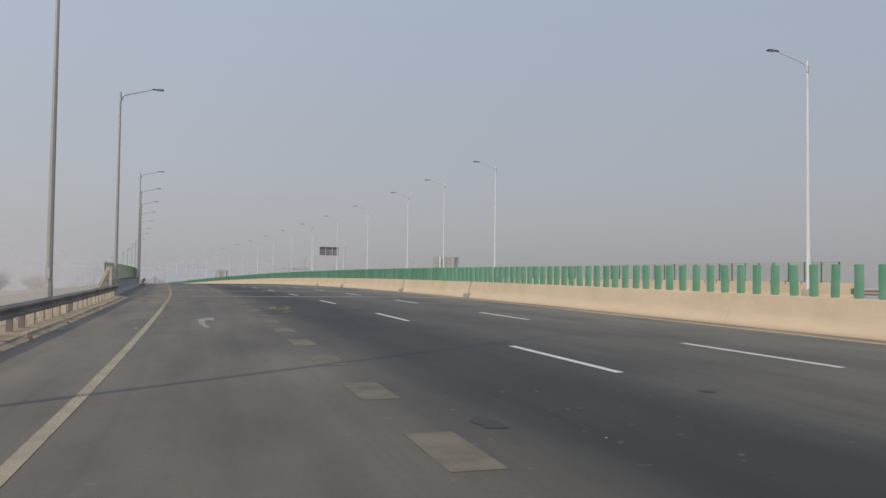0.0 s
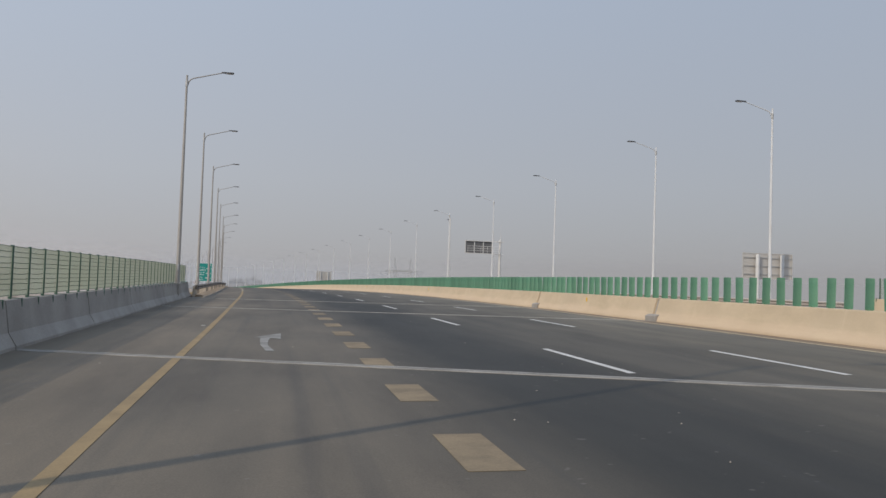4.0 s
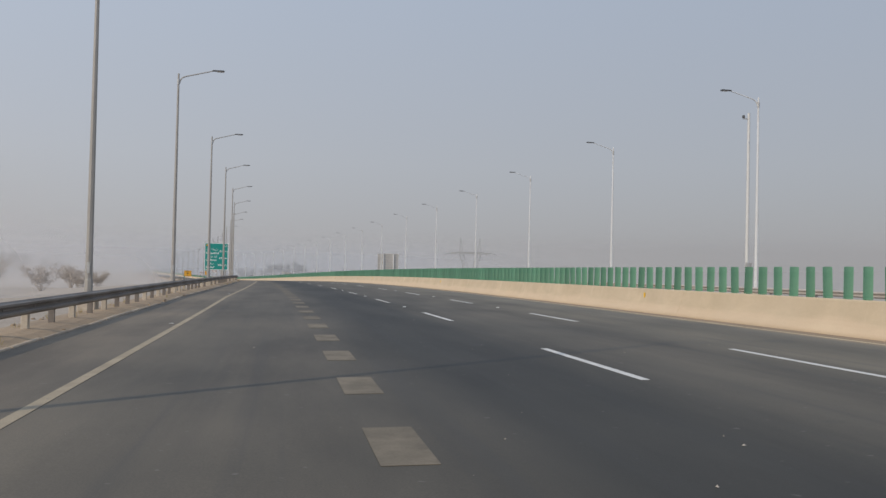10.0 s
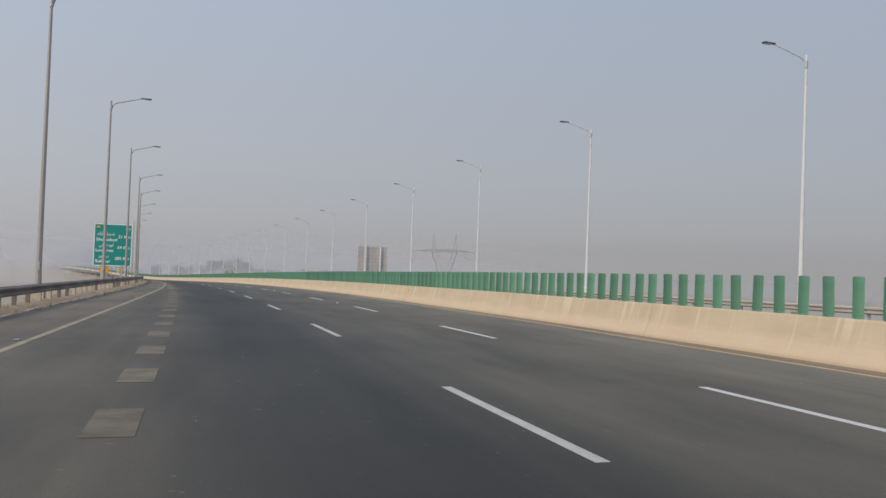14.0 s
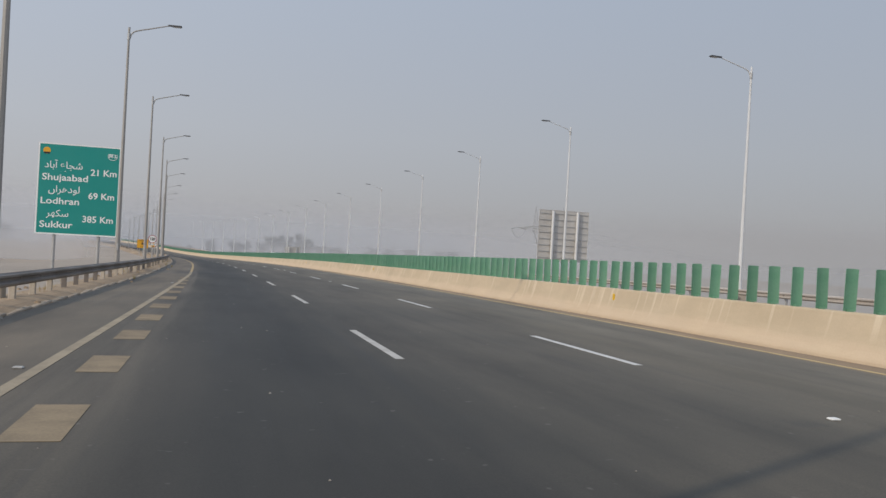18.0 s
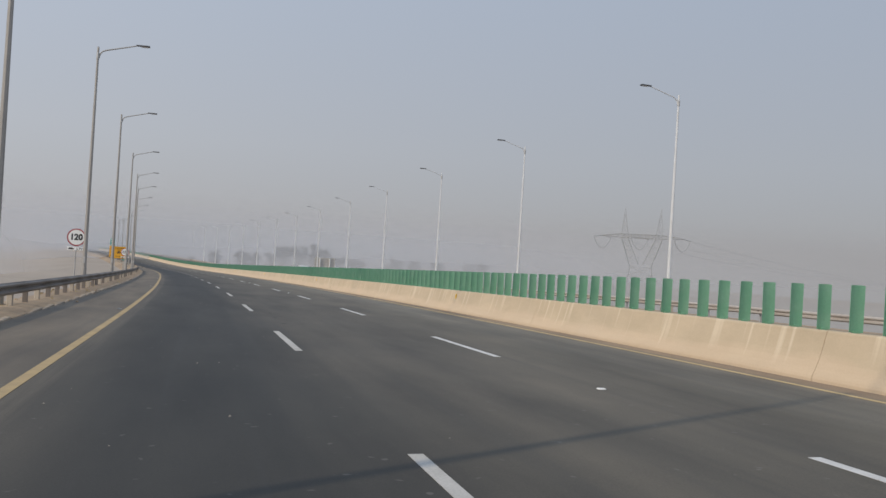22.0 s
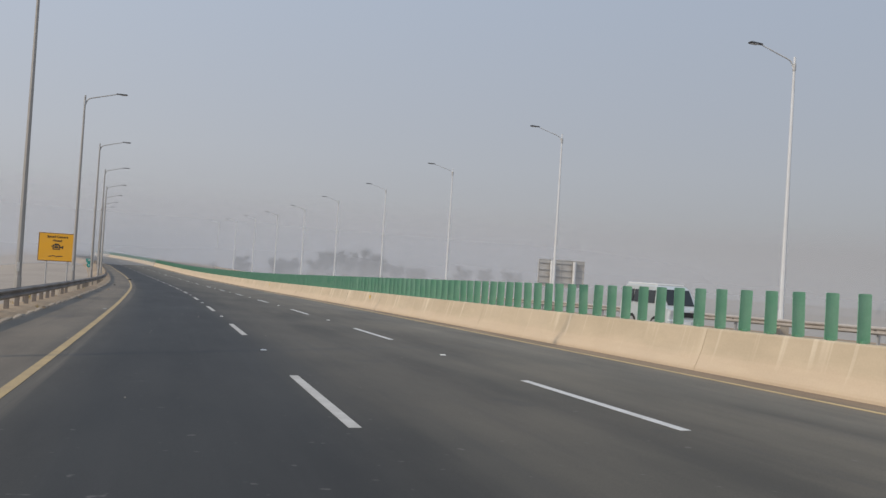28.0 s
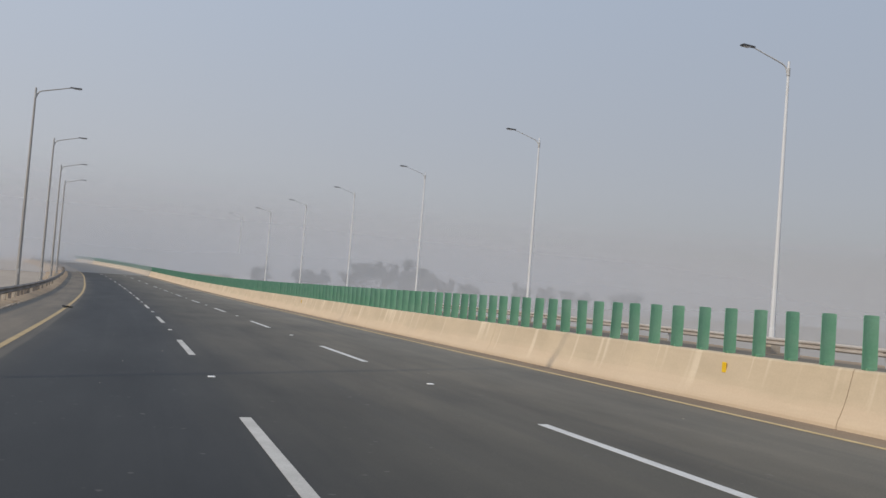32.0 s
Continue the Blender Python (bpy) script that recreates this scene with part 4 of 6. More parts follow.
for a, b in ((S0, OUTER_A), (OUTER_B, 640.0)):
    guard_rail(a, b, lambda s: OPP_R, "dusty steel guard rail, toned as sunlit, on steel posts beyond the opposite carriageway", 180.0, post_mat=STEEL, post_gap=4.0, height=BACK_RAIL_H, metal=PALE_RAIL)


# ---- bridge parapets with mesh fences ----
PAR = [(0.0, -0.2), (0.34, -0.2), (0.34, 0.06), (0.2, 0.3), (0.12, PARAPET_H), (-0.14, PARAPET_H), (-0.2, -0.2)]


def mesh_panel(length, height, gap=0.06, wire=0.012):
    """Upright flat wires of one panel."""
    bm = bmesh.new()
    n = int(length / gap)
    for i in range(n + 1):
        x = -length / 2 + length * i / n
        box(bm, -0.004, 0.004, x - wire, x + wire, 0.0, height)
    return mesh_of("mesh_panel", bm, MESH_PALE)


def cross_wires(length, height, seed):
    """Ten level wires, slightly bowed and sagging from post to post."""
    rng_ = random.Random(seed)
    bm = bmesh.new()
    for i in range(10):
        z, bow = height * (0.02 + i / 9.4), rng_.uniform(-0.012, 0.02)
        tube(bm, [(0.012, length * (t - 0.5), z - bow * 4 * t * (1 - t) + rng_.uniform(-0.003, 0.003)) for t in (0, 0.25, 0.5, 0.75, 1)], [0.0055] * 5, 4)
    return mesh_of("cross_wire", bm, FENCE_GREEN)


FENCE_GAP = 1.2
_panel = mesh_panel(FENCE_GAP - 0.05, FENCE_H - 0.06)
_panel_far = mesh_panel(FENCE_GAP - 0.05, FENCE_H - 0.06, 0.075, 0.006)
_wires = [cross_wires(FENCE_GAP, FENCE_H - 0.04, 40 + k) for k in range(3)]
_fpost = mesh_of("fence_post", boxed(-0.03, 0.03, -0.03, 0.03, -0.35, FENCE_H, bevel=0.006), FENCE_GREEN)


_strap = mesh_of("strap", box(boxed(0.0, 0.23, -0.025, 0.025, 0.0, 0.012), 0.215, 0.23, -0.025, 0.025, -0.22, 0.012), FENCE_GREEN)
_strap_far = mesh_of("strap", box(boxed(-0.23, 0.0, -0.025, 0.025, 0.0, 0.012), -0.23, -0.215, -0.025, 0.025, -0.22, 0.012), FENCE_GREEN)


def parapet(s0, s1, cuts, line, mirror, material, label, fence_label):
    ob = empty("bridge_parapet", Matrix(), label, "parapet", kind="structure")
    prof = [(mirror * d, z) for d, z in PAR]
    ends = [s0] + [c for c in cuts if s0 + 1 < c < s1 - 1] + [s1]
    for a, b in zip(ends, ends[1:]):
        n = max(1, round((b - a) / 7.0))
        for k in range(n):
            part("parapet_segment", sweep(prof, a + (b - a) * k / n + 0.03, a + (b - a) * (k + 1) / n - 0.03, 2.0, line), material, ob)
        part("tar_joint", sweep([(d - mirror * 0.012, z) for d, z in prof], b - 0.05, b + 0.05, 0.1, line), CRACK, ob, "black tar in the joint")
    fence = empty("bridge_fence", Matrix(), fence_label, "fence")
    s = s1 - 0.2
    while s > s0 + 0.2:
        post = part("fence_post", _fpost, None, fence, m=stand(s, line(s) - mirror * 0.09, PARAPET_H + 0.01))
        part("strap", _strap if mirror > 0 else _strap_far, None, post)
        if s - FENCE_GAP > s0 + 0.2:
            sheet = part("mesh_panel", _panel if mirror > 0 else _panel_far, None, fence, m=stand(s - FENCE_GAP / 2, line(s - FENCE_GAP / 2) - mirror * 0.09, PARAPET_H + 0.05))
            part("cross_wire", _wires[int(s * 7) % 3], None, sheet)
        s -= FENCE_GAP


parapet(BRIDGE_A, BRIDGE_B, [41.2, 55.2, 76.6], lambda s: rail_d(s) - 0.75, 1, GREY_CONCRETE, "grey concrete bridge parapet with stained face", "green posts with bleached wire mesh panels on the bridge parapet")
parapet(OUTER_A, OUTER_B, [38.8, 60.3], lambda s: OPP_R + 1.5, -1, CREAM, "cream concrete parapet on the bridge's far edge", "green posts with wire mesh on the far bridge parapet")

# abutment stair wall at the bridge's start: a raking beam, an upright and an end block
stair = empty("stair_wall", stand(36.5, 0.0, 0.0), "pale concrete stair wall with raking beam at the bridge end", "wall")
part("raking_beam", boxed(-0.09, 0.09, -0.12, 0.12, -0.98, 0.98, bevel=0.015), PALE_CONCRETE, stair, "", pose(-10.59, 0, 0.58, 0, 23.9, 0))
bm = bmesh.new()
for k in range(13):
    x = -10.98 + 0.065 * k
    strut_top = 0.2 + 1.2 * (k / 12)
    tube(bm, [(x, 0, -0.1), (x, 0, max(0.05, strut_top))], [0.004, 0.004], 4)
for k in range(11):
    z = 0.02 + 0.12 * k
    tube(bm, [(-10.98 + 0.78 * max(0.0, (z - 0.2) / 1.2), 0.01, z), (-10.17, 0.01, z)], [0.004, 0.004], 4)
part("infill_mesh", bm, STEEL, stair, "grey wire mesh infill")
part("upright", boxed(-10.16, -10.02, -0.14, 0.14, -1.2, 1.5, bevel=0.015), PALE_CONCRETE, stair)
part("low_wall", boxed(-11.2, -10.17, -0.1, 0.1, -1.6, 0.32, bevel=0.015), PALE_CONCRETE, stair)
part("end_block", boxed(-9.98, -9.8, 0.15, 0.6, -0.2, 0.92, bevel=0.03), PALE_CONCRETE, stair)

# ---- lamp posts ----


def lamp_post(m, label, group, steel, POST_H=POST_H, pedestal=True):
    ob = empty("lamp_post", m, label, "street lamp", group)
    if pedestal:
        part("pedestal", boxed(-0.26, 0.26, -0.26, 0.26, -1.2, -0.002, bevel=0.02), PALE_CONCRETE, ob, "pale concrete pedestal")
    part("base_plate", boxed(-0.2, 0.2, -0.2, 0.2, 0.0, 0.03, bevel=0.006), STEEL, ob)
    for x in (-0.15, 0.15):
        for y in (-0.15, 0.15):
            part("bolt", tubed([(x, y, 0.02), (x, y, 0.09)], [0.018, 0.018], 6), STEEL, ob)
    shaft = tubed([(0, 0, 0.0), (0, 0, 0.5), (0, 0, 0.52), (0, 0, POST_H)], [0.13, 0.125, 0.11, 0.052], 8)
    for f in shaft.faces:
        f.smooth = False
    part("pole", shaft, steel, ob)
    part("hatch", boxed(-0.05, 0.05, -0.13, -0.1, 0.7, 1.05, bevel=0.005), STEEL, ob)
    part("collar", tubed([(0, 0, POST_H - 0.62), (0, 0, POST_H - 0.3)], [0.075, 0.075], 12), STEEL, ob)
    pts = [(0.05, 0, POST_H - 0.55), (0.10, 0, POST_H - 0.36), (0.2, 0, POST_H - 0.22), (0.36, 0, POST_H - 0.14), (ARM - 0.5, 0, POST_H + ARM_RISE - 0.02)]
    part("arm", tubed(pts, [0.036, 0.036, 0.035, 0.034, 0.028], 8), steel, ob)
    bm = boxed(ARM - 0.55, ARM + 0.12, -0.13, 0.13, -0.034, 0.034, bevel=0.024)
    for v in bm.verts:
        if v.co.x < ARM - 0.3:
            v.co.y *= 0.5
        v.co.z += POST_H + ARM_RISE
    head = part("lamp_head", bm, LAMP_DARK, ob, "dark flat lamp head")
    part("lens", boxed(ARM - 0.3, ARM + 0.06, -0.1, 0.1, POST_H + ARM_RISE - 0.056, POST_H + ARM_RISE - 0.047), LENS, head)
    return ob


for s in BRIDGE_LAMPS:
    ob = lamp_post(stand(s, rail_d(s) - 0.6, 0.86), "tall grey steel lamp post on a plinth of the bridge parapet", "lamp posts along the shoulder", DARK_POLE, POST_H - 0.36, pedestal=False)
    part("plinth", boxed(-0.22, 0.12, -0.2, 0.2, -0.87, -0.01, bevel=0.04), GREY_CONCRETE, ob, "grey concrete plinth")
_first = None
for s in LEFT_LAMPS:
    d = rail_d(s) + LAMP_OFF
    m = stand(s, d, 0.5, random.uniform(-2, 2))
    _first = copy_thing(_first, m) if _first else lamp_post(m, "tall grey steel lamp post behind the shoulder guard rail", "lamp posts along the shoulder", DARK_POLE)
_first = None
for s in RIGHT_LAMPS:
    m = stand(s, RIGHT_LAMP_D, 0.5, 180 + random.uniform(-2, 2))
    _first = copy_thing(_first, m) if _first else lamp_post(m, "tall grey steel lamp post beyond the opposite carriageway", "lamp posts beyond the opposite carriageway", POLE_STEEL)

# ---- signs along the shoulder (faces look back along the road) ----


def plate_frame(w, h, bar, depth):
    """A thin raised border round a rectangle of w x h."""
    bm = bmesh.new()
    for x0, x1, z0, z1 in ((-w / 2, w / 2, h / 2 - bar, h / 2), (-w / 2, w / 2, -h / 2, -h / 2 + bar), (-w / 2, -w / 2 + bar, -h / 2 + bar, h / 2 - bar), (w / 2 - bar, w / 2, -h / 2 + bar, h / 2 - bar)):
        box(bm, x0, x1, -depth, 0.0, z0, z1)
    return bm


def strokes(spec, thick=0.075):
    """Slanting pen strokes (x, z, length, angle) as flat raised bars."""
    bm = bmesh.new()
    for x, z, length, turn in spec:
        c, s_ = math.cos(radians(turn)) * length / 2, math.sin(radians(turn)) * length / 2
        tube(bm, [(x - c, 0, z - s_), (x, 0, z + 0.012), (x + c, 0, z + s_)], [thick * 0.35, thick * 0.6, thick * 0.3], 6)
    for v in bm.verts:
        v.co.y *= 0.12
    return bm


FACE = lambda x, z, y=-0.03: Matrix.Translation((x, y, z))


# the three towns in their own script, as joined letter forms set from left to right
SCRIPTS = (("\ufea9\ufe8e\ufe91\ufe81 \ufec9\ufe8e\ufea0\ufeb7", -0.19, 0.135), ("\ufb9e\ufe8d\ufeae\ufbac\ufea9\ufeee\ufedf", -0.17, 0.13), ("\ufeae\ufbad\ufb91\ufeb3", -0.235, 0.125))


def direction_sign(s, d0, d1, z0, z1):
    w, h, mid = d1 - d0, z1 - z0, (z0 + z1) / 2
    ob = empty("direction_sign", stand(s, (d0 + d1) / 2, 0.0, -2.0), "large green motorway distance sign with white lettering on two posts", "road sign")
    panel = part("panel", boxed(-w / 2, w / 2, -0.025, 0.025, z0, z1, bevel=0.008), SIGN_GREEN, ob, "green sheeting with white lettering")
    part("border", plate_frame(w, h, 0.07, 0.004), SIGN_WHITE, panel, "white border", FACE(0, mid, -0.026))
    for x in (-w * 0.27, w * 0.27):
        part("post", tubed([(x, 0.12, -3.2), (x, 0.12, z1 - 0.2)], [0.09, 0.09], 12), STEEL, ob)
    for k in range(4):
        part("rib", boxed(-w / 2 + 0.05, w / 2 - 0.05, 0.027, 0.07, z0 + h * (0.12 + 0.25 * k), z0 + h * (0.12 + 0.25 * k) + 0.06), STEEL, ob)
    for k, (word, far, x, xf) in enumerate((("Shujaabad", "21 Km", -0.165, 0.30), ("Lodhran", "69 Km", -0.215, 0.285), ("Sukkur", "385 Km", -0.25, 0.255))):
        z = z1 - h * (0.375 + 0.26 * k)
        writing(word, h * 0.1, SIGN_WHITE, panel, FACE(w * x, z), wide=1.2, bold=0.014)
        writing(far, h * 0.1, SIGN_WHITE, panel, FACE(w * xf, z + h * 0.075), wide=1.02, bold=0.014)
        script, xs, zs = SCRIPTS[k]
        writing(script, h * 0.105, SIGN_WHITE, panel, FACE(w * xs, z + h * zs), bold=0.004)
    badge = part("badge", disc(0.19, 0.006, 24, (-w * 0.40, -0.029, z1 - h * 0.085)), SIGN_YELLOW, panel, "round amber emblem")
    part("emblem_base", boxed(-w * 0.40 - 0.15, -w * 0.40 + 0.15, -0.036, -0.032, z1 - h * 0.085 - 0.18, z1 - h * 0.085 - 0.08), SIGN_BLACK, badge)
    bm = bmesh.new()
    tube(bm, [(0.24 * math.cos(a), 0, 0.2 * math.sin(a) + 0.05) for a in [math.pi + math.pi * j / 12 for j in range(13)]], [0.016] * 13, 6)
    tube(bm, [(-0.24, 0, 0.05), (-0.24, 0, 0.16), (0.24, 0, 0.16), (0.24, 0, 0.05)], [0.016] * 4, 6)
    part("shield", bm, SIGN_WHITE, panel, "white outlined route shield", FACE(w * 0.40, z1 - h * 0.115, -0.028))
    writing("M-5", 0.25, SIGN_WHITE, panel, FACE(w * 0.40, z1 - h * 0.104))
    return ob


def speed_sign(s, d, z, number, small):
    r = 0.52
    ob = empty("speed_sign", stand(s, d, 0.0), "round white speed limit sign with red rim reading " + number, "road sign", "speed limit signs")
    part("post", tubed([(0, 0.05, -2.2), (0, 0.05, z + 0.3)], [0.04, 0.04], 10), STEEL, ob)
    part("rim", disc(r, 0.02, 40, (0, 0, z)), SIGN_RED, ob, "red rim")
    face = part("face", disc(r * 0.86, 0.006, 40, (0, -0.014, z)), SIGN_WHITE, ob, "white disc with black figures")
    writing(number, r * 0.95, SIGN_BLACK, face, FACE(0, z, -0.02), bold=0.045, wide=0.95)
    zz = z - r - 0.17
    plate = part("plate", boxed(-0.48, 0.48, -0.012, 0.012, zz - 0.09, zz + 0.11, bevel=0.004), SIGN_WHITE, ob, "white plate with vehicle mark")
    writing(small, 0.2, SIGN_BLACK, plate, FACE(0.22, zz, -0.016))
    car = boxed(-0.42, -0.1, -0.018, -0.013, zz - 0.04, zz + 0.02)
    box(car, -0.36, -0.17, -0.018, -0.013, zz + 0.02, zz + 0.07)
    part("vehicle_mark", car, SIGN_BLACK, plate)
    return ob


def marker_sign(s, d, z0, z1):
    """Kilometre plate over an emergency telephone plate."""
    ob = empty("kilometre_sign", stand(s, d, 0.0), "green kilometre plate above an amber emergency telephone plate on one post", "road sign")
    h = z1 - z0
    part("post", tubed([(0, 0.05, -2.2), (0, 0.05, z1 - 0.1)], [0.045, 0.045], 10), STEEL, ob)
    top = part("green_plate", boxed(-0.25, 0.25, -0.012, 0.012, z1 - h * 0.385, z1, bevel=0.004), SIGN_GREEN, ob, "green plate")
    part("border", plate_frame(0.5, h * 0.385, 0.018, 0.003), SIGN_WHITE, top, "", FACE(0, z1 - h * 0.1925, -0.0125))
    writing("771", h * 0.13, SIGN_WHITE, top, FACE(0, z1 - h * 0.2, -0.015))
    part("script_bars", box(boxed(-0.19, 0.19, -0.003, 0.0, z1 - h * 0.08, z1 - h * 0.045), -0.14, 0.14, -0.003, 0.0, z1 - h * 0.345, z1 - h * 0.315), SIGN_WHITE, top, "illegible white script", FACE(0, 0, -0.0125))
    low = part("amber_plate", boxed(-0.27, 0.27, -0.012, 0.012, z0, z1 - h * 0.41, bevel=0.004), SIGN_YELLOW, ob, "amber plate with handset")
    zc = z0 + h * 0.27
    hand = tubed([(-0.09, 0, zc + 0.11), (-0.07, 0, zc + 0.02), (0.0, 0, zc - 0.06), (0.09, 0, zc - 0.09)], [0.04, 0.022, 0.022, 0.04], 8)
    part("handset", hand, SIGN_BLACK, low, "black handset", FACE(0, 0, -0.014))
    part("script_bars", box(boxed(-0.19, 0.19, -0.003, 0.0, z0 + h * 0.46, z0 + h * 0.49), -0.13, 0.13, -0.003, 0.0, z0 + h * 0.40, z0 + h * 0.425), SIGN_RED, low, "illegible red script", FACE(0, 0, -0.0125))
    part("number_bars", box(box(boxed(-0.14, -0.1, -0.003, 0, z0 + 0.06, z0 + 0.2), -0.05, 0.03, -0.003, 0, z0 + 0.06, z0 + 0.2), 0.07, 0.15, -0.003, 0, z0 + 0.06, z0 + 0.2), SIGN_BLACK, low, "", FACE(0, 0, -0.0125))
    return ob


def camera_sign(s, d0, d1, z0, z1):
    w, h, mid = d1 - d0, z1 - z0, (z0 + z1) / 2
    ob = empty("speed_camera_sign", stand(s, (d0 + d1) / 2, 0.0, -2.0), "amber speed camera warning sign with black border on two posts", "road sign")
    panel = part("panel", boxed(-w / 2, w / 2, -0.02, 0.02, z0, z1, bevel=0.012), SIGN_YELLOW, ob, "amber sheeting")
    part("border", plate_frame(w - 0.02, h - 0.02, 0.04, 0.004), SIGN_BLACK, panel, "black border", FACE(0, mid, -0.021))
    for x in (-w * 0.26, w * 0.30):
        part("post", tubed([(x, 0.1, -3.0), (x, 0.1, z1 - 0.15)], [0.06, 0.06], 10), STEEL, ob)
    writing("Speed Camera", h * 0.115, SIGN_BLACK, panel, FACE(0, z1 - h * 0.135))
    writing("Ahead", h * 0.115, SIGN_BLACK, panel, FACE(0, z1 - h * 0.27))
    z = z1 - h * 0.50
    bm = boxed(-0.32, 0.22, -0.004, 0, z - 0.2, z + 0.2)
    box(bm, -0.18, 0.12, -0.004, 0, z + 0.2, z + 0.29)
    box(bm, 0.22, 0.4, -0.004, 0, z - 0.06, z + 0.06)
    box(bm, 0.36, 0.46, -0.004, 0, z - 0.12, z + 0.12)
    box(bm, -0.42, -0.32, -0.004, 0, z + 0.02, z + 0.1)
    mark = part("camera_mark", bm, SIGN_BLACK, panel, "black camera pictogram", FACE(0, 0, -0.022))
    part("camera_window", plate_frame(0.36, 0.24, 0.035, 0.004), SIGN_YELLOW, mark, "", FACE(-0.05, z, -0.005))
    zz = z0 + h * 0.17
    part("script_bars", strokes([(-0.45, zz, 0.3, 10), (-0.2, zz + 0.03, 0.26, -14), (0.05, zz, 0.24, 30), (0.3, zz + 0.02, 0.34, 6)]), SIGN_BLACK, panel, "illegible black script", FACE(0, 0, -0.024))
    return ob


def route_sign(s, d, z):
    ob = empty("route_marker", stand(s, d, 0.0), "small green route shield and round plate on a thin post", "road sign")
    part("post", tubed([(0, 0.04, -2.2), (0, 0.04, z + 0.25)], [0.03, 0.03], 8), STEEL, ob)
    bm = disc(0.325, 0.02, 28, (0, 0, z + 0.12))
    for v in bm.verts:
        if v.co.z > z + 0.18:
            v.co.z = z + 0.32
            v.co.x *= 1.02
    shield = part("shield", bm, SIGN_GREEN, ob, "green shield")
    writing("M5", 0.23, SIGN_WHITE, shield, FACE(0, z + 0.15, -0.014))
    plate = part("round_plate", disc(0.245, 0.02, 28, (0, 0, z - 0.42)), SIGN_GREEN, ob, "green round plate")
    writing("9", 0.27, SIGN_WHITE, plate, FACE(0, z - 0.42, -0.014))
    return ob


direction_sign(*GREEN_SIGN)
speed_sign(*SPEED_A, "120", "LTV")
speed_sign(*SPEED_B, "110", "HTV")
marker_sign(*MARKER)
camera_sign(*CAMERA_SIGN)
route_sign(*ROUTE)


# ---- signs of the opposite carriageway, seen from behind ----


def sign_from_behind(s, d0, d1, z0, z1, bars, columns, label):
    w, h = d1 - d0, z1 - z0
    ob = empty("sign_from_behind", stand(s, (d0 + d1) / 2, 0.0), label, "road sign", "backs of road signs")
    panel = part("panel", boxed(-w / 2, w / 2, 0.0, 0.03, z0, z1, bevel=0.006), SIGN_BACK, ob, "bare grey sheet back")
    for k in range(bars):
        z = z0 + h * (k + 0.5) / bars
        part("rib", boxed(-w / 2 + 0.02, w / 2 - 0.02, -0.05, -0.002, z - 0.03, z + 0.03), STEEL, panel)
    part("edge_frame", plate_frame(w + 0.06, h + 0.06, 0.05, 0.05), SIGN_BACK, panel, "", FACE(0, (z0 + z1) / 2, 0.03))
    for k in range(columns):
        x = -w / 2 + w * (k + 1) / (columns + 1)
        part("stiffener", boxed(x - 0.02, x + 0.02, -0.055, -0.05, z0 + 0.05, z1 - 0.05), STEEL, panel)
    for x in (-w * 0.24, w * 0.26):
        part("post", tubed([(x, -0.19, -3.0), (x, -0.19, z1 - 0.05)], [0.125, 0.125], 12), POLE_STEEL, ob)
    return ob


sign_from_behind(*BACK_A, 3, 1, "low wide sign seen from behind with grey ribs and two posts")
sign_from_behind(*BACK_B, 8, 3, "large sign seen from behind with eight grey ribs and two posts")
sign_from_behind(*BACK_C, 4, 3, "sign seen from behind with rounded corners, ribs and two posts")


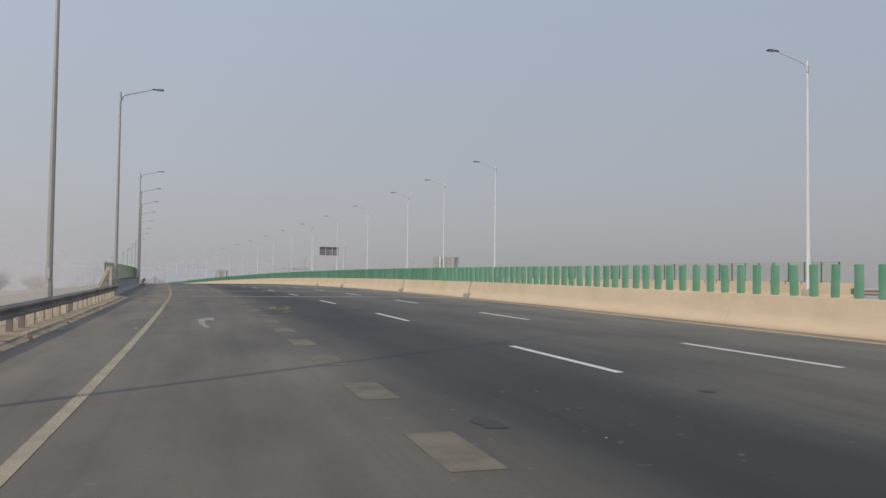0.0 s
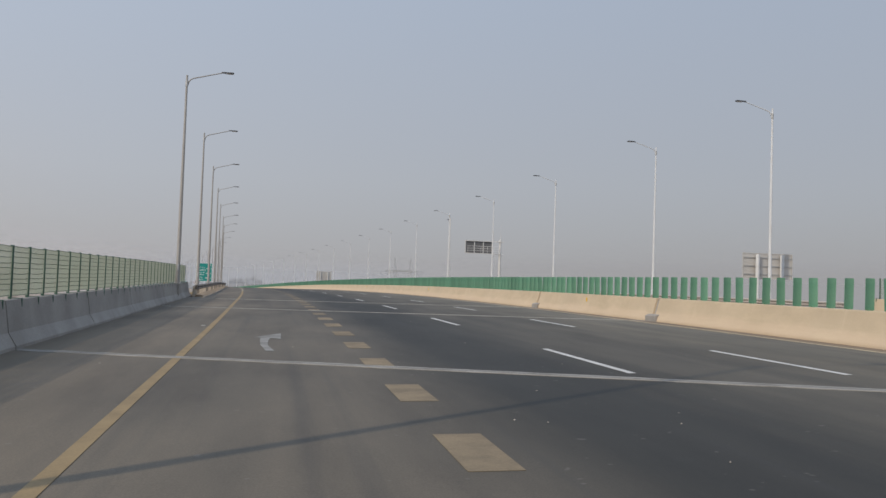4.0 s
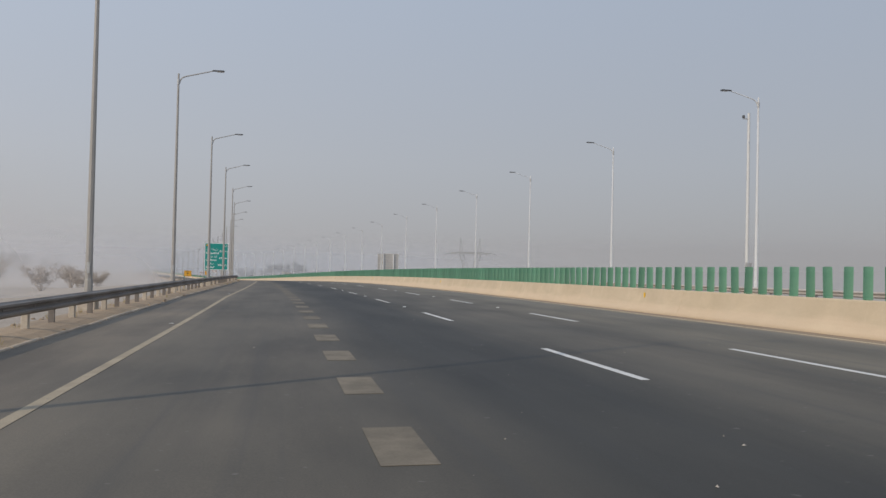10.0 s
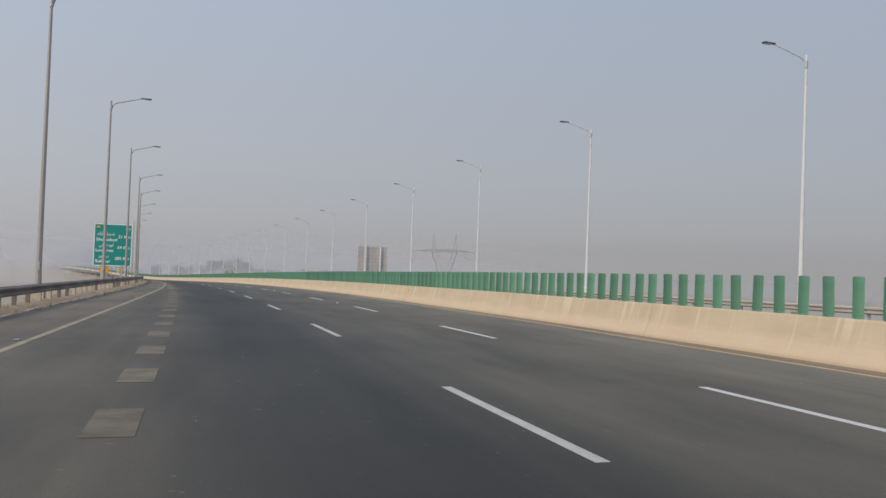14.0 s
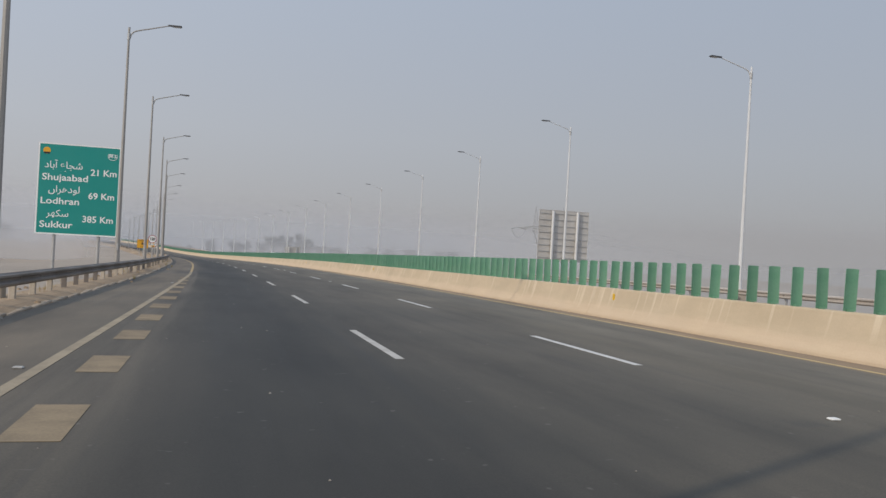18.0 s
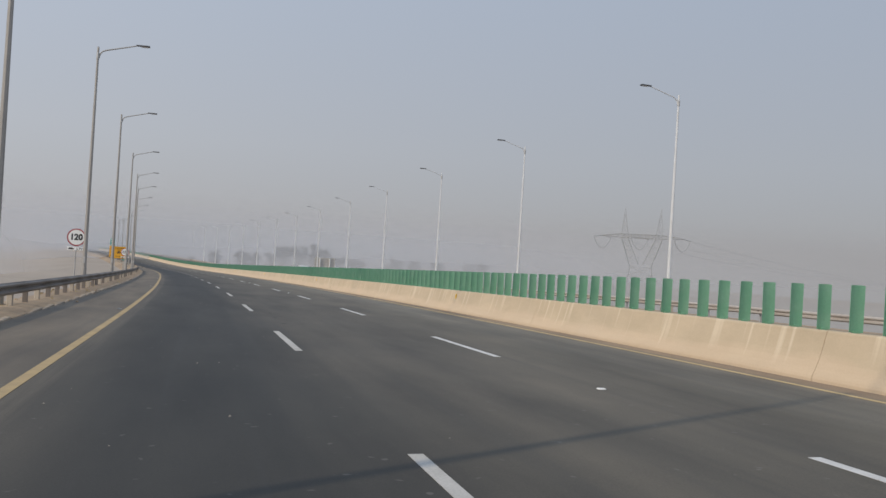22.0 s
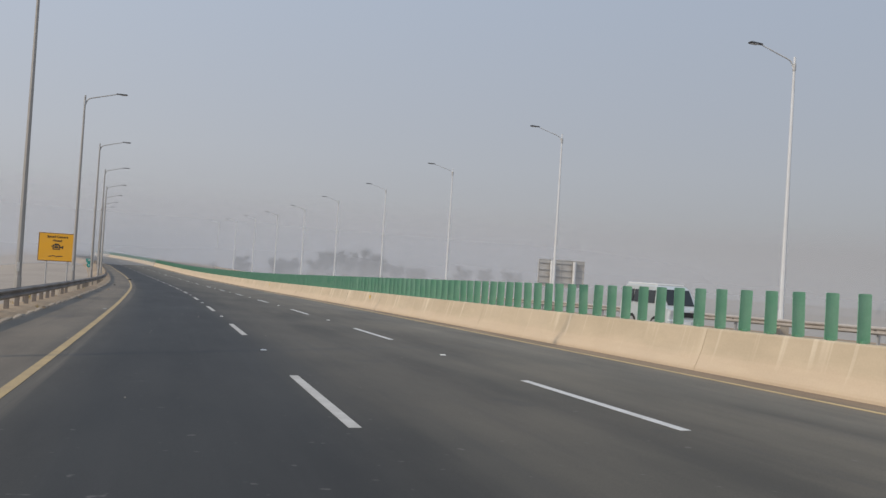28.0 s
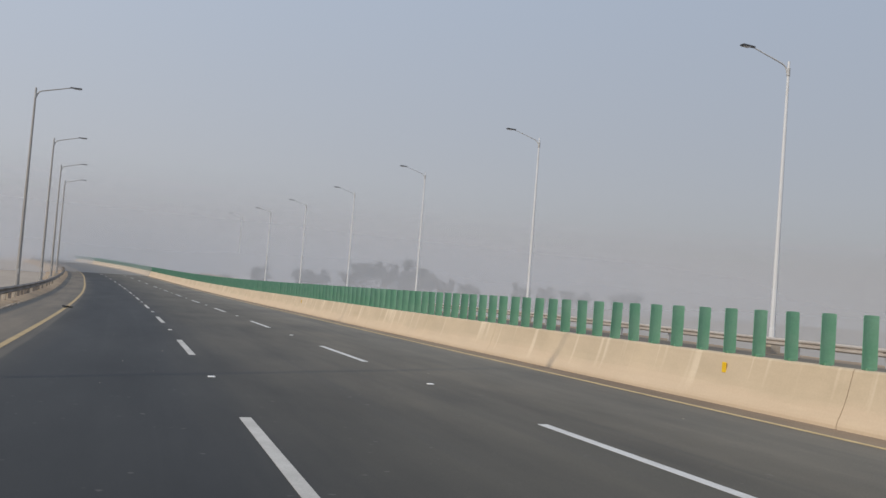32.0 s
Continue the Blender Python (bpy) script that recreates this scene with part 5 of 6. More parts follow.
def display_gantry(s, d_mast, d0, d1, z0, z1):
    """A cantilevered message display, seen from behind, with a service walkway."""
    ob = empty("message_display", stand(s, d_mast, 0.0), "dark electronic message display on a grey cantilever mast, seen from behind", "message sign")
    a, b = d0 - d_mast, d1 - d_mast
    mast = part("mast", tubed([(0, 0, 0.0), (0, 0, z1 + 0.35)], [0.19, 0.17], 14), MAST_STEEL, ob)
    part("footing", boxed(-0.35, 0.35, -0.35, 0.35, -0.8, 0.35, bevel=0.03), PALE_CONCRETE, ob, "pale concrete footing")
    part("antenna", tubed([(0.02, 0, z1 + 0.3), (0.02, 0, z1 + 2.3)], [0.025, 0.008], 6), MAST_STEEL, ob)
    k = 0
    while 1.6 + 0.3 * k < z1 - 0.1:
        part("rung", boxed(-0.1, 0.1, -0.24, -0.19, 1.6 + 0.3 * k, 1.63 + 0.3 * k), MAST_STEEL, mast)
        k += 1
    for z in (z0 - 0.05, z1 + 0.02):
        part("beam", boxed(a, 0.35, -0.09, 0.09, z - 0.05, z + 0.05, bevel=0.01), MAST_STEEL, ob)
        part("collar", boxed(-0.3, 0.42, -0.24, 0.24, z - 0.03, z + 0.03, bevel=0.01), MAST_STEEL, ob)
    case = part("display_case", boxed(a, b, 0.1, 0.32, z0, z1, bevel=0.015), PANEL_DARK, ob, "dark display back")
    n = 3
    for k in range(n + 1):
        x = a + (b - a) * k / n
        part("column", boxed(x - 0.045, x + 0.045, 0.02, 0.098, z0, z1), MAST_STEEL, case)
    for k in range(n):
        for j in range(5):
            x, z = a + (b - a) * (k + 0.5) / n, z0 + (z1 - z0) * (j + 0.5) / 5
            part("louvre", boxed(x - 0.26, x + 0.26, 0.06, 0.097, z - 0.05, z + 0.03, bevel=0.008), PANEL_DARK, case)
    for z in (z0 + 0.32, z0 + 0.62, z0 + 0.92):
        part("handrail", tubed([(a + 0.15, -0.45, z), (-0.05, -0.45, z)], [0.022, 0.022], 8), MAST_STEEL, ob)
    for k in range(5):
        x = a + 0.2 + (b - a - 0.1) * k / 4
        part("baluster", tubed([(x, -0.45, z0 - 0.05), (x, -0.45, z0 + 0.92)], [0.02, 0.02], 6), MAST_STEEL, ob)
    part("walkway", boxed(a, b, -0.48, -0.09, z0 - 0.1, z0 - 0.06), MAST_STEEL, ob)
    return ob


display_gantry(*DISPLAY)


# ---- power line ----


def strut(bm, a, b, r):
    tube(bm, [a, b], [r * 0.85, r * 0.85], 4, cap=False)


def lattice(bm, a0, a1, b0, b1, n, r):
    """Zigzag bracing between two members a0-a1 and b0-b1."""
    a0, a1, b0, b1 = Vector(a0), Vector(a1), Vector(b0), Vector(b1)
    for k in range(n):
        t0, t1 = k / n, (k + 1) / n
        strut(bm, a0.lerp(a1, t0), b0.lerp(b1, t1), r)
        strut(bm, b0.lerp(b1, t0), a0.lerp(a1, t1), r)
        strut(bm, a0.lerp(a1, t1), b0.lerp(b1, t1), r)


def pylon(m, span, z_arm, z_peak, z_foot, label):
    ob = empty("pylon", m, label, "pylon", "power line pylons")
    w = span / 2
    zw = z_arm - span * 0.40
    # legs up to the waist
    bm = bmesh.new()
    foot, waist, dp = span * 0.2, span * 0.13, 1.2
    corners = [((sx * foot, sy * foot * 0.8, z_foot), (sx * waist, sy * dp * 0.6, zw)) for sx, sy in ((-1, -1), (1, -1), (1, 1), (-1, 1))]
    for k in range(4):
        (a0, a1), (b0, b1) = corners[k], corners[(k + 1) % 4]
        strut(bm, a0, a1, 0.1)
        lattice(bm, a0, a1, b0, b1, 5, 0.05)
    part("lower_body", bm, PYLON, ob)
    # the window: two raking legs that open upwards
    for side in (-1, 1):
        bm = bmesh.new()
        for y in (-0.6, 0.6):
            strut(bm, (side * waist, y, zw), (side * w * 0.5, y, z_arm - 0.9), 0.075)
            strut(bm, (side * waist * 0.2, y, zw + 0.6), (side * w * 0.34, y, z_arm - 0.9), 0.06)
        lattice(bm, (side * waist, -0.6, zw), (side * w * 0.5, -0.6, z_arm - 0.9), (side * waist * 0.2, -0.6, zw + 0.6), (side * w * 0.34, -0.6, z_arm - 0.9), 5, 0.05)
        lattice(bm, (side * waist, 0.6, zw), (side * w * 0.5, 0.6, z_arm - 0.9), (side * waist, -0.6, zw), (side * w * 0.5, -0.6, z_arm - 0.9), 5, 0.05)
        part("raking_leg", bm, PYLON, ob)
        bm = bmesh.new()
        tip = (side * w * 0.44, 0, z_peak)
        for x in (0.34, 0.5):
            for y in (-0.6, 0.6):
                strut(bm, (side * w * x, y, z_arm + 0.1), tip, 0.05)
        lattice(bm, (side * w * 0.34, 0, z_arm), tip, (side * w * 0.5, 0, z_arm), tip, 4, 0.045)
        part("earth_wire_peak", bm, PYLON, ob)
    bm = bmesh.new()
    for y in (-0.6, 0.6):
        strut(bm, (-w, 0, z_arm - 0.5), (-w * 0.5, y, z_arm + 0.1), 0.08)
        strut(bm, (w, 0, z_arm - 0.5), (w * 0.5, y, z_arm + 0.1), 0.08)
        strut(bm, (-w * 0.5, y, z_arm + 0.1), (w * 0.5, y, z_arm + 0.1), 0.08)
        strut(bm, (-w, 0, z_arm - 0.5), (-w * 0.5, y, z_arm - 0.9), 0.08)
        strut(bm, (w, 0, z_arm - 0.5), (w * 0.5, y, z_arm - 0.9), 0.08)
        strut(bm, (-w * 0.5, y, z_arm - 0.9), (w * 0.5, y, z_arm - 0.9), 0.08)
        lattice(bm, (-w * 0.5, y, z_arm + 0.1), (w * 0.5, y, z_arm + 0.1), (-w * 0.5, y, z_arm - 0.9), (w * 0.5, y, z_arm - 0.9), 12, 0.06)
        for side in (-1, 1):
            lattice(bm, (side * w * 0.5, y, z_arm + 0.1), (side * w, 0, z_arm - 0.45), (side * w * 0.5, y, z_arm - 0.9), (side * w, 0, z_arm - 0.55), 5, 0.04)
    part("bridge", bm, PYLON, ob)
    for x in (-0.97, -0.05, 0.97):
        part("insulator", tubed([(x * w, -0.2, z_arm - 0.6), (x * w - 2.0, -2.2, z_arm - 1.0)], [0.11, 0.11], 6), PYLON, ob)
        part("insulator", tubed([(x * w, 0.2, z_arm - 0.6), (x * w + 2.0, 2.2, z_arm - 1.0)], [0.11, 0.11], 6), PYLON, ob)
        loop = [(x * w + 2.0 * t, 2.2 * t, z_arm - 1.0 - 2.9 * (1 - t * t)) for t in [-1 + j / 5 for j in range(11)]]
        part("jumper", tubed(loop, [0.07] * 11, 5), PYLON, ob)
    return ob


pylon(PYLON_A[0], *PYLON_A[1:], "grey lattice pylon with two peaks, faint in the smog")
pylon(PYLON_B[0], *PYLON_B[1:], "far grey lattice pylon, faint in the smog")
wires = empty("power_line", Matrix(), "sagging grey power line conductors leaving the pylon", "power line")
_m = PYLON_A[0]
_w = PYLON_A[1] / 2
for x in (-0.97, -0.05, 0.97):
    a = _m @ Vector((x * _w + 2.0, 2.2, PYLON_A[2] - 1.0))
    b = at(540.0, 420.0 + 8 * x, PYLON_A[2] - 1.0)
    pts = [a.lerp(b, t / 16) - Vector((0, 0, 8.0 * 4 * (t / 16) * (1 - t / 16))) for t in range(17)]
    part("conductor", tubed(pts, [0.03] * 17, 5), PYLON, wires)


# ---- trees ----


def tree(m, height, seed, label, group, dense=1.0):
    rng = random.Random(seed)
    ob = empty("tree", m, label, "tree", group)
    bm = bmesh.new()
    h0 = height * 0.32
    lean = rng.uniform(-0.3, 0.3)
    tube(bm, [(0, 0, -0.3), (lean * 0.4, 0, h0 * 0.5), (lean, 0.1, h0)], [0.045 * height, 0.034 * height, 0.026 * height], 8)
    tips = []
    for k in range(9):
        a = 2 * math.pi * k / 9 + rng.uniform(-0.3, 0.3)
        r, z = height * rng.uniform(0.2, 0.42), height * rng.uniform(0.5, 0.9)
        mid = Vector((lean + math.cos(a) * r * 0.45, math.sin(a) * r * 0.45, h0 + (z - h0) * 0.55))
        tip = Vector((lean + math.cos(a) * r, math.sin(a) * r, z))
        tube(bm, [(lean, 0.1, h0 - 0.2), mid, tip], [0.018 * height, 0.011 * height, 0.004 * height], 6)
        tips += [tip, mid.lerp(tip, 0.6)]
        for j in range(3):
            q = mid.lerp(tip, rng.uniform(0.2, 1.0))
            e = q + Vector((rng.uniform(-1, 1), rng.uniform(-1, 1), rng.uniform(-0.1, 0.8))) * height * 0.12
            tube(bm, [q, e], [0.006 * height, 0.002 * height], 5)
            tips.append(e)
    part("trunk", bm, BARK, ob, "grey branching trunk")
    bm = bmesh.new()
    for tip in tips:
        size = height * rng.uniform(0.06, 0.12)
        for j in range(int(60 * dense)):
            v = Vector((rng.gauss(0, 1), rng.gauss(0, 1), rng.gauss(0, 0.75)))
            c = tip + v * size * 0.62
            n = Vector((rng.uniform(-1, 1), rng.uniform(-1, 1), rng.uniform(-1, 1))).normalized()
            u = n.orthogonal().normalized() * height * rng.uniform(0.016, 0.036)
            w = n.cross(u)
            bm.faces.new([bm.verts.new(c + u), bm.verts.new(c + w * 0.6), bm.verts.new(c - u), bm.verts.new(c - w * 0.6)])
    for j in range(int(700 * dense)):
        a, r, z = rng.uniform(0, 6.283), height * 0.36 * math.sqrt(rng.random()), height * rng.uniform(0.08, 0.6)
        c = Vector((math.cos(a) * r, math.sin(a) * r, z))
        n = Vector((rng.uniform(-1, 1), rng.uniform(-1, 1), rng.uniform(-1, 1))).normalized()
        u = n.orthogonal().normalized() * height * rng.uniform(0.016, 0.038)
        w = n.cross(u)
        bm.faces.new([bm.verts.new(c + u), bm.verts.new(c + w * 0.6), bm.verts.new(c - u), bm.verts.new(c - w * 0.6)])
    part("crown", bm, LEAF, ob, "dusty grey green foliage with haze in its tone")
    return ob


_kinds = [tree(stand(*TREES_RIGHT[k][:2], -4.9, 40 * k) , TREES_RIGHT[k][2], 10 + k, "dusty acacia tree standing in the smoggy fields", "trees beyond the opposite carriageway", 0.8 + 0.2 * k) for k in range(4)]
for k, (s, d, h) in enumerate(TREES_RIGHT[4:]):
    o = _kinds[k % 4]
    c = copy_thing(o, stand(s, d, -4.9, 67.0 * k))
    f = h / TREES_RIGHT[k % 4][2]
    c.scale = (f, f, f)
_kinds = [tree(stand(*TREES_LEFT[k][:2], -2.0, 40 * k), TREES_LEFT[k][2], 30 + k, "dusty tree below the road embankment", "trees below the shoulder", 0.9) for k in range(2)]
for k, (s, d, h) in enumerate(TREES_LEFT[2:]):
    c = copy_thing(_kinds[k % 2], stand(s, d, -2.0, 51.0 * k))
    f = h / TREES_LEFT[k % 2][2]
    c.scale = (f, f, f)

def shrub(m, height, seed):
    """A leafless thorn bush: stems fanning out from the root, with fine twigs and a few dry leaves."""
    rng_ = random.Random(seed)
    ob = empty("shrub", m, "dry thorn bush paled towards the haze in the field below the embankment", "shrub", "dry shrubs below the shoulder")
    stems, leaves = bmesh.new(), bmesh.new()
    for k in range(16):
        a, reach = rng_.uniform(0, 6.283), height * rng_.uniform(0.25, 0.75)
        tip = Vector((math.cos(a) * reach, math.sin(a) * reach, height * rng_.uniform(0.55, 1.0)))
        mid = tip * 0.5 + Vector((0, 0, height * 0.1))
        tube(stems, [(0, 0, -0.2), mid, tip], [0.032, 0.02, 0.008], 5)
        for j in range(9):
            q = mid.lerp(tip, rng_.uniform(-0.4, 1.0))
            e = q + Vector((rng_.uniform(-1, 1), rng_.uniform(-1, 1), rng_.uniform(-0.3, 0.8))) * height * 0.2
            tube(stems, [q, e], [0.016, 0.005], 4)
            for i in range(26):
                c = q.lerp(e, rng_.random()) + Vector((rng_.gauss(0, 1), rng_.gauss(0, 1), rng_.gauss(0, 0.8))) * height * 0.07
                c.z = max(c.z, 0.05)
                n = Vector((rng_.uniform(-1, 1), rng_.uniform(-1, 1), rng_.uniform(-1, 1))).normalized()
                u = n.orthogonal().normalized() * rng_.uniform(0.04, 0.10)
                w = n.cross(u) * 0.6
                leaves.faces.new([leaves.verts.new(c + u), leaves.verts.new(c + w), leaves.verts.new(c - u), leaves.verts.new(c - w)])
    part("stem", stems, SCRUB, ob)
    part("foliage", leaves, SCRUB, ob, "dry leaves paled towards the haze")
    return ob


_kinds = []
for k, (s, d, h) in enumerate(SCRUB_LEFT):
    m = stand(s, d, left_ground(s, d), 73.0 * k)
    if k < 3:
        _kinds.append(shrub(m, h, 60 + k))
    else:
        f = h / SCRUB_LEFT[k % 3][2]
        copy_thing(_kinds[k % 3], m).scale = (f, f, f)


# ---- vehicles on the opposite carriageway (they drive towards the start) ----


def van(m, paint, lower, label, length=4.9, width=1.75, height=2.0):
    ob = empty("van", m, label, "van")
    w = width / 2
    # side outline, nose towards -y
    y0, y1 = -length / 2, length / 2
    side = [(y0, 0.32), (y0 - 0.02, 0.78), (y0 + 0.05, 1.0), (y0 + 0.22, 1.08), (y0 + 0.68, height - 0.12), (y0 + 1.0, height), (y1 - 0.35, height), (y1 - 0.05, height - 0.2), (y1, 0.9), (y1 - 0.02, 0.32)]
    bm = bmesh.new()
    rows = []
    for x, inset in ((-w, 0.0), (-w * 0.86, 1.0), (w * 0.86, 1.0), (w, 0.0)):
        row = []
        for y, z in side:
            zz = z - (0.05 if not inset and z > 1.2 else 0)
            xx = x * (0.9 if (not inset and z > 1.3) else 1.0)
            yy = y + (0.1 if not inset and y == min(q[0] for q in side) else 0)
            row.append(bm.verts.new((xx, yy, zz)))
        rows.append(row)
    for a, b in zip(rows, rows[1:]):
        for j in range(len(side)):
            bm.faces.new((a[j], a[(j + 1) % len(side)], b[(j + 1) % len(side)], b[j])).smooth = False
    bm.faces.new(rows[0])
    bm.faces.new(rows[-1][::-1])
    bmesh.ops.recalc_face_normals(bm, faces=bm.faces)
    bmesh.ops.bevel(bm, geom=list(bm.edges), offset=0.025, segments=1, affect="EDGES")
    part("body", bm, paint, ob)
    slope = math.degrees(math.atan2(height - 0.12 - 1.08, 0.46))
    part("windscreen", boxed(-w * 0.8, w * 0.8, -0.03, 0.03, -0.36, 0.36, bevel=0.01), GLASS_DARK, ob, "dark tinted windscreen", pose(0, y0 + 0.45, (height + 0.96) / 2, slope - 90))
    for x in (-1, 1):
        for a, b in ((0.27, 0.46), (0.48, 0.70), (0.72, 0.93)):
            part("side_window", boxed(-0.03, 0.03, y0 + length * a, y0 + length * b, -0.25, 0.25, bevel=0.01), GLASS_DARK, ob, "dark side window", Matrix.Translation((x * w * 0.955, 0, height - 0.46)) @ pose(0, 0, 0, 0, -x * 9, 0))
        part("headlight", boxed(x * w * 0.62 - 0.19, x * w * 0.62 + 0.19, y0 - 0.035, y0 + 0.06, 0.74, 0.96, bevel=0.03), LENS, ob, "clear headlight")
        part("mirror", boxed(x * (w + 0.12) - 0.09, x * (w + 0.12) + 0.09, y0 + 0.5, y0 + 0.6, 1.2, 1.4, bevel=0.02), lower, ob)
        for y in (y0 + 0.85, y1 - 0.95):
            wheel = part("wheel", tyre_mesh(), RUBBER, ob, "", Matrix.Translation((x * (w - 0.08), y, 0.33)))
            part("rim", rim_mesh(x), STEEL, wheel)
    part("roof_panel", boxed(-w * 0.84, w * 0.84, y0 + 1.0, y1 - 0.3, height - 0.02, height + 0.06, bevel=0.03), MAST_STEEL, ob, "pale roof")
    for x in (-1, 1):
        part("door_handle", boxed(x * w * 0.985 - 0.02, x * w * 0.985 + 0.02, y0 + length * 0.42, y0 + length * 0.47, 1.0, 1.04, bevel=0.008), STEEL, ob)
        part("side_moulding", boxed(x * w - 0.015, x * w + 0.015, y0 + 1.2, y1 - 1.3, 0.62, 0.70, bevel=0.008), lower, ob)
    part("bumper", boxed(-w * 0.98, w * 0.98, y0 - 0.1, y0 + 0.05, 0.3, 0.58, bevel=0.04), lower, ob)
    part("grille", boxed(-0.42, 0.42, y0 - 0.045, y0 + 0.02, 0.68, 0.88, bevel=0.015), SIGN_BLACK, ob, "dark grille")
    part("number_plate", boxed(-0.25, 0.25, y0 - 0.115, y0 - 0.1, 0.4, 0.52), SIGN_WHITE, ob, "blank pale plate")
    return ob


def tyre_mesh():
    bm = bmesh.new()
    bmesh.ops.create_cone(bm, cap_ends=True, segments=24, radius1=0.33, radius2=0.33, depth=0.2, matrix=Matrix.Rotation(radians(90), 4, "Y"))
    bmesh.ops.bevel(bm, geom=[e for e in bm.edges if abs(e.verts[0].co.x - e.verts[1].co.x) < 0.01], offset=0.03, segments=1, affect="EDGES")
    return bm


def rim_mesh(side):
    bm = bmesh.new()
    bmesh.ops.create_cone(bm, cap_ends=True, segments=20, radius1=0.2, radius2=0.2, depth=0.02, matrix=Matrix.Translation((side * 0.102, 0, 0)) @ Matrix.Rotation(radians(90), 4, "Y"))
    return bm


van(stand(*VAN_A, -0.01), VAN_PAINT, VAN_PAINT, "silver minivan driving on the opposite carriageway", 3.5, 1.5, 1.86)
van(stand(*VAN_B, -0.01), DARK_PAINT, STEEL, "dark green van with a pale roof on the opposite carriageway", 2.85, 1.36, 1.84)


# ---- marks and litter on the road ----


def merge_arrow(s, d):
    """A faded white arrow that bends to the right."""
    bm = bmesh.new()
    shaft = [(0.0, -0.06, 0.11), (0.7, -0.12, 0.03), (1.3, -0.18, -0.03), (1.9, -0.20, -0.04), (2.6, -0.21, -0.03), (3.3, -0.21, 0.0)]
    rows = [[bm.verts.new(at(s + y, d + x, 0.006)) for x in (a, b)] for y, a, b in shaft]
    for a, b in zip(rows, rows[1:]):
        bm.faces.new((a[0], a[1], b[1], b[0]))
    bm.faces.new([bm.verts.new(at(s + y, d + x, 0.006)) for y, x in ((3.6, -0.35), (3.3, -0.21), (3.3, 0.0), (3.05, 0.24), (4.9, 0.26))])
    bmesh.ops.recalc_face_normals(bm, faces=bm.faces)
    bm.normal_update()
    part("arrow_marking", bm, FADED_WHITE, road, "faded white merging arrow")


for s, d in ARROWS:
    merge_arrow(s, d)


def blotch(s, d, length, width, seed, material, z=0.005):
    rng = random.Random(seed)
    bm = bmesh.new()
    ring = []
    for k in range(18):
        a = 2 * math.pi * k / 18
        r = rng.uniform(0.65, 1.1)
        ring.append(bm.verts.new(at(s + math.sin(a) * length / 2 * r, d + math.cos(a) * width / 2 * r, z)))
    bm.faces.new(ring)
    bm.normal_update()
    return part("stain", bm, material, road)


for k, (s, d, a, b) in enumerate(STAINS):
    blotch(s, d, a, b, 70 + k, OIL)


def straw_heap(s, d):
    """A clump of dry leaves and a tuft of straw, held together by a green stalk."""
    rng = random.Random(5)
    ob = empty("straw_litter", stand(s, d, 0.0, -54), "dropped bundle of dry leaves and straw on the asphalt", "litter")
    for k in range(80):
        left = k < 36
        if left:
            x, y, z = rng.gauss(-0.34, 0.09), rng.gauss(0.0, 0.035), 0.012 + abs(rng.gauss(0, 0.035))
        elif k < 50:
            x, y, z = rng.uniform(-0.25, 0.3), rng.gauss(0, 0.015), 0.014
        else:
            x, y, z = rng.gauss(0.33, 0.08), rng.gauss(0.02, 0.04), 0.014 + abs(rng.gauss(0, 0.05))
        a = rng.gauss(0, 0.3 if left or k < 50 else 0.9)
        l = rng.uniform(0.10, 0.22)
        up = rng.uniform(-0.01, 0.03) if k < 50 else rng.uniform(-0.02, 0.09)
        tip = Vector((math.cos(a) * l / 2, math.sin(a) * l / 2, up))
        c = Vector((x, y, z))
        bm = bmesh.new()
        side = Vector((-math.sin(a), math.cos(a), 0.3)) * rng.uniform(0.006, 0.016 if left else 0.01)
        bm.faces.new([bm.verts.new((v.x, v.y, max(0.006, v.z))) for v in (c - tip, c + side, c + tip, c - side)])
        bm.normal_update()
        bmesh.ops.solidify(bm, geom=bm.faces[:], thickness=0.003)
        part("leaf" if left else "stalk", bm, DRY_LEAF if left else STALK if k < 58 else STRAW, ob)
    return ob


def smear(s0, d0, s1, d1, width, seed):
    """A long dark scuff on the asphalt, thinning out at both ends."""
    rng = random.Random(seed)
    bm = bmesh.new()
    rows = []
    for k in range(13):
        t = k / 12
        w = width * (0.15 + math.sin(math.pi * t)) * rng.uniform(0.6, 1.1)
        q = (s0 + (s1 - s0) * t, d0 + (d1 - d0) * t + rng.uniform(-0.01, 0.01))
        rows.append([bm.verts.new(at(q[0] - w / 2, q[1], 0.005)), bm.verts.new(at(q[0] + w / 2, q[1], 0.005))])
    for a, b in zip(rows, rows[1:]):
        bm.faces.new((a[0], b[0], b[1], a[1]))
    part("scuff", bm, OIL, road)


smear(20.3, -3.52, 19.8, -3.22, 0.1, 1)
smear(20.05, -3.9, 19.3, -2.95, 0.14, 2)
smear(20.9, -4.3, 20.5, -3.7, 0.08, 3)
bm = bmesh.new()
rng = random.Random(21)
for k in range(34):
    q, r_ = at(rng.uniform(19.0, 20.1), rng.uniform(-3.0, -2.55), 0.005), rng.uniform(0.008, 0.03)
    a = rng.uniform(0, 6.28)
    u, w = Vector((math.cos(a), math.sin(a), 0)) * r_, Vector((-math.sin(a), math.cos(a), 0.3)) * r_ * 0.4
    bm.faces.new([bm.verts.new(q + v) for v in (u, w, -u * 0.8, -w * 0.3)])
tagged(part("litter_flake", bm, STUD, road), "scattered pale plastic flakes", kind="stuff")
straw_heap(*STRAW_AT)
bm = bmesh.new()
rng = random.Random(9)
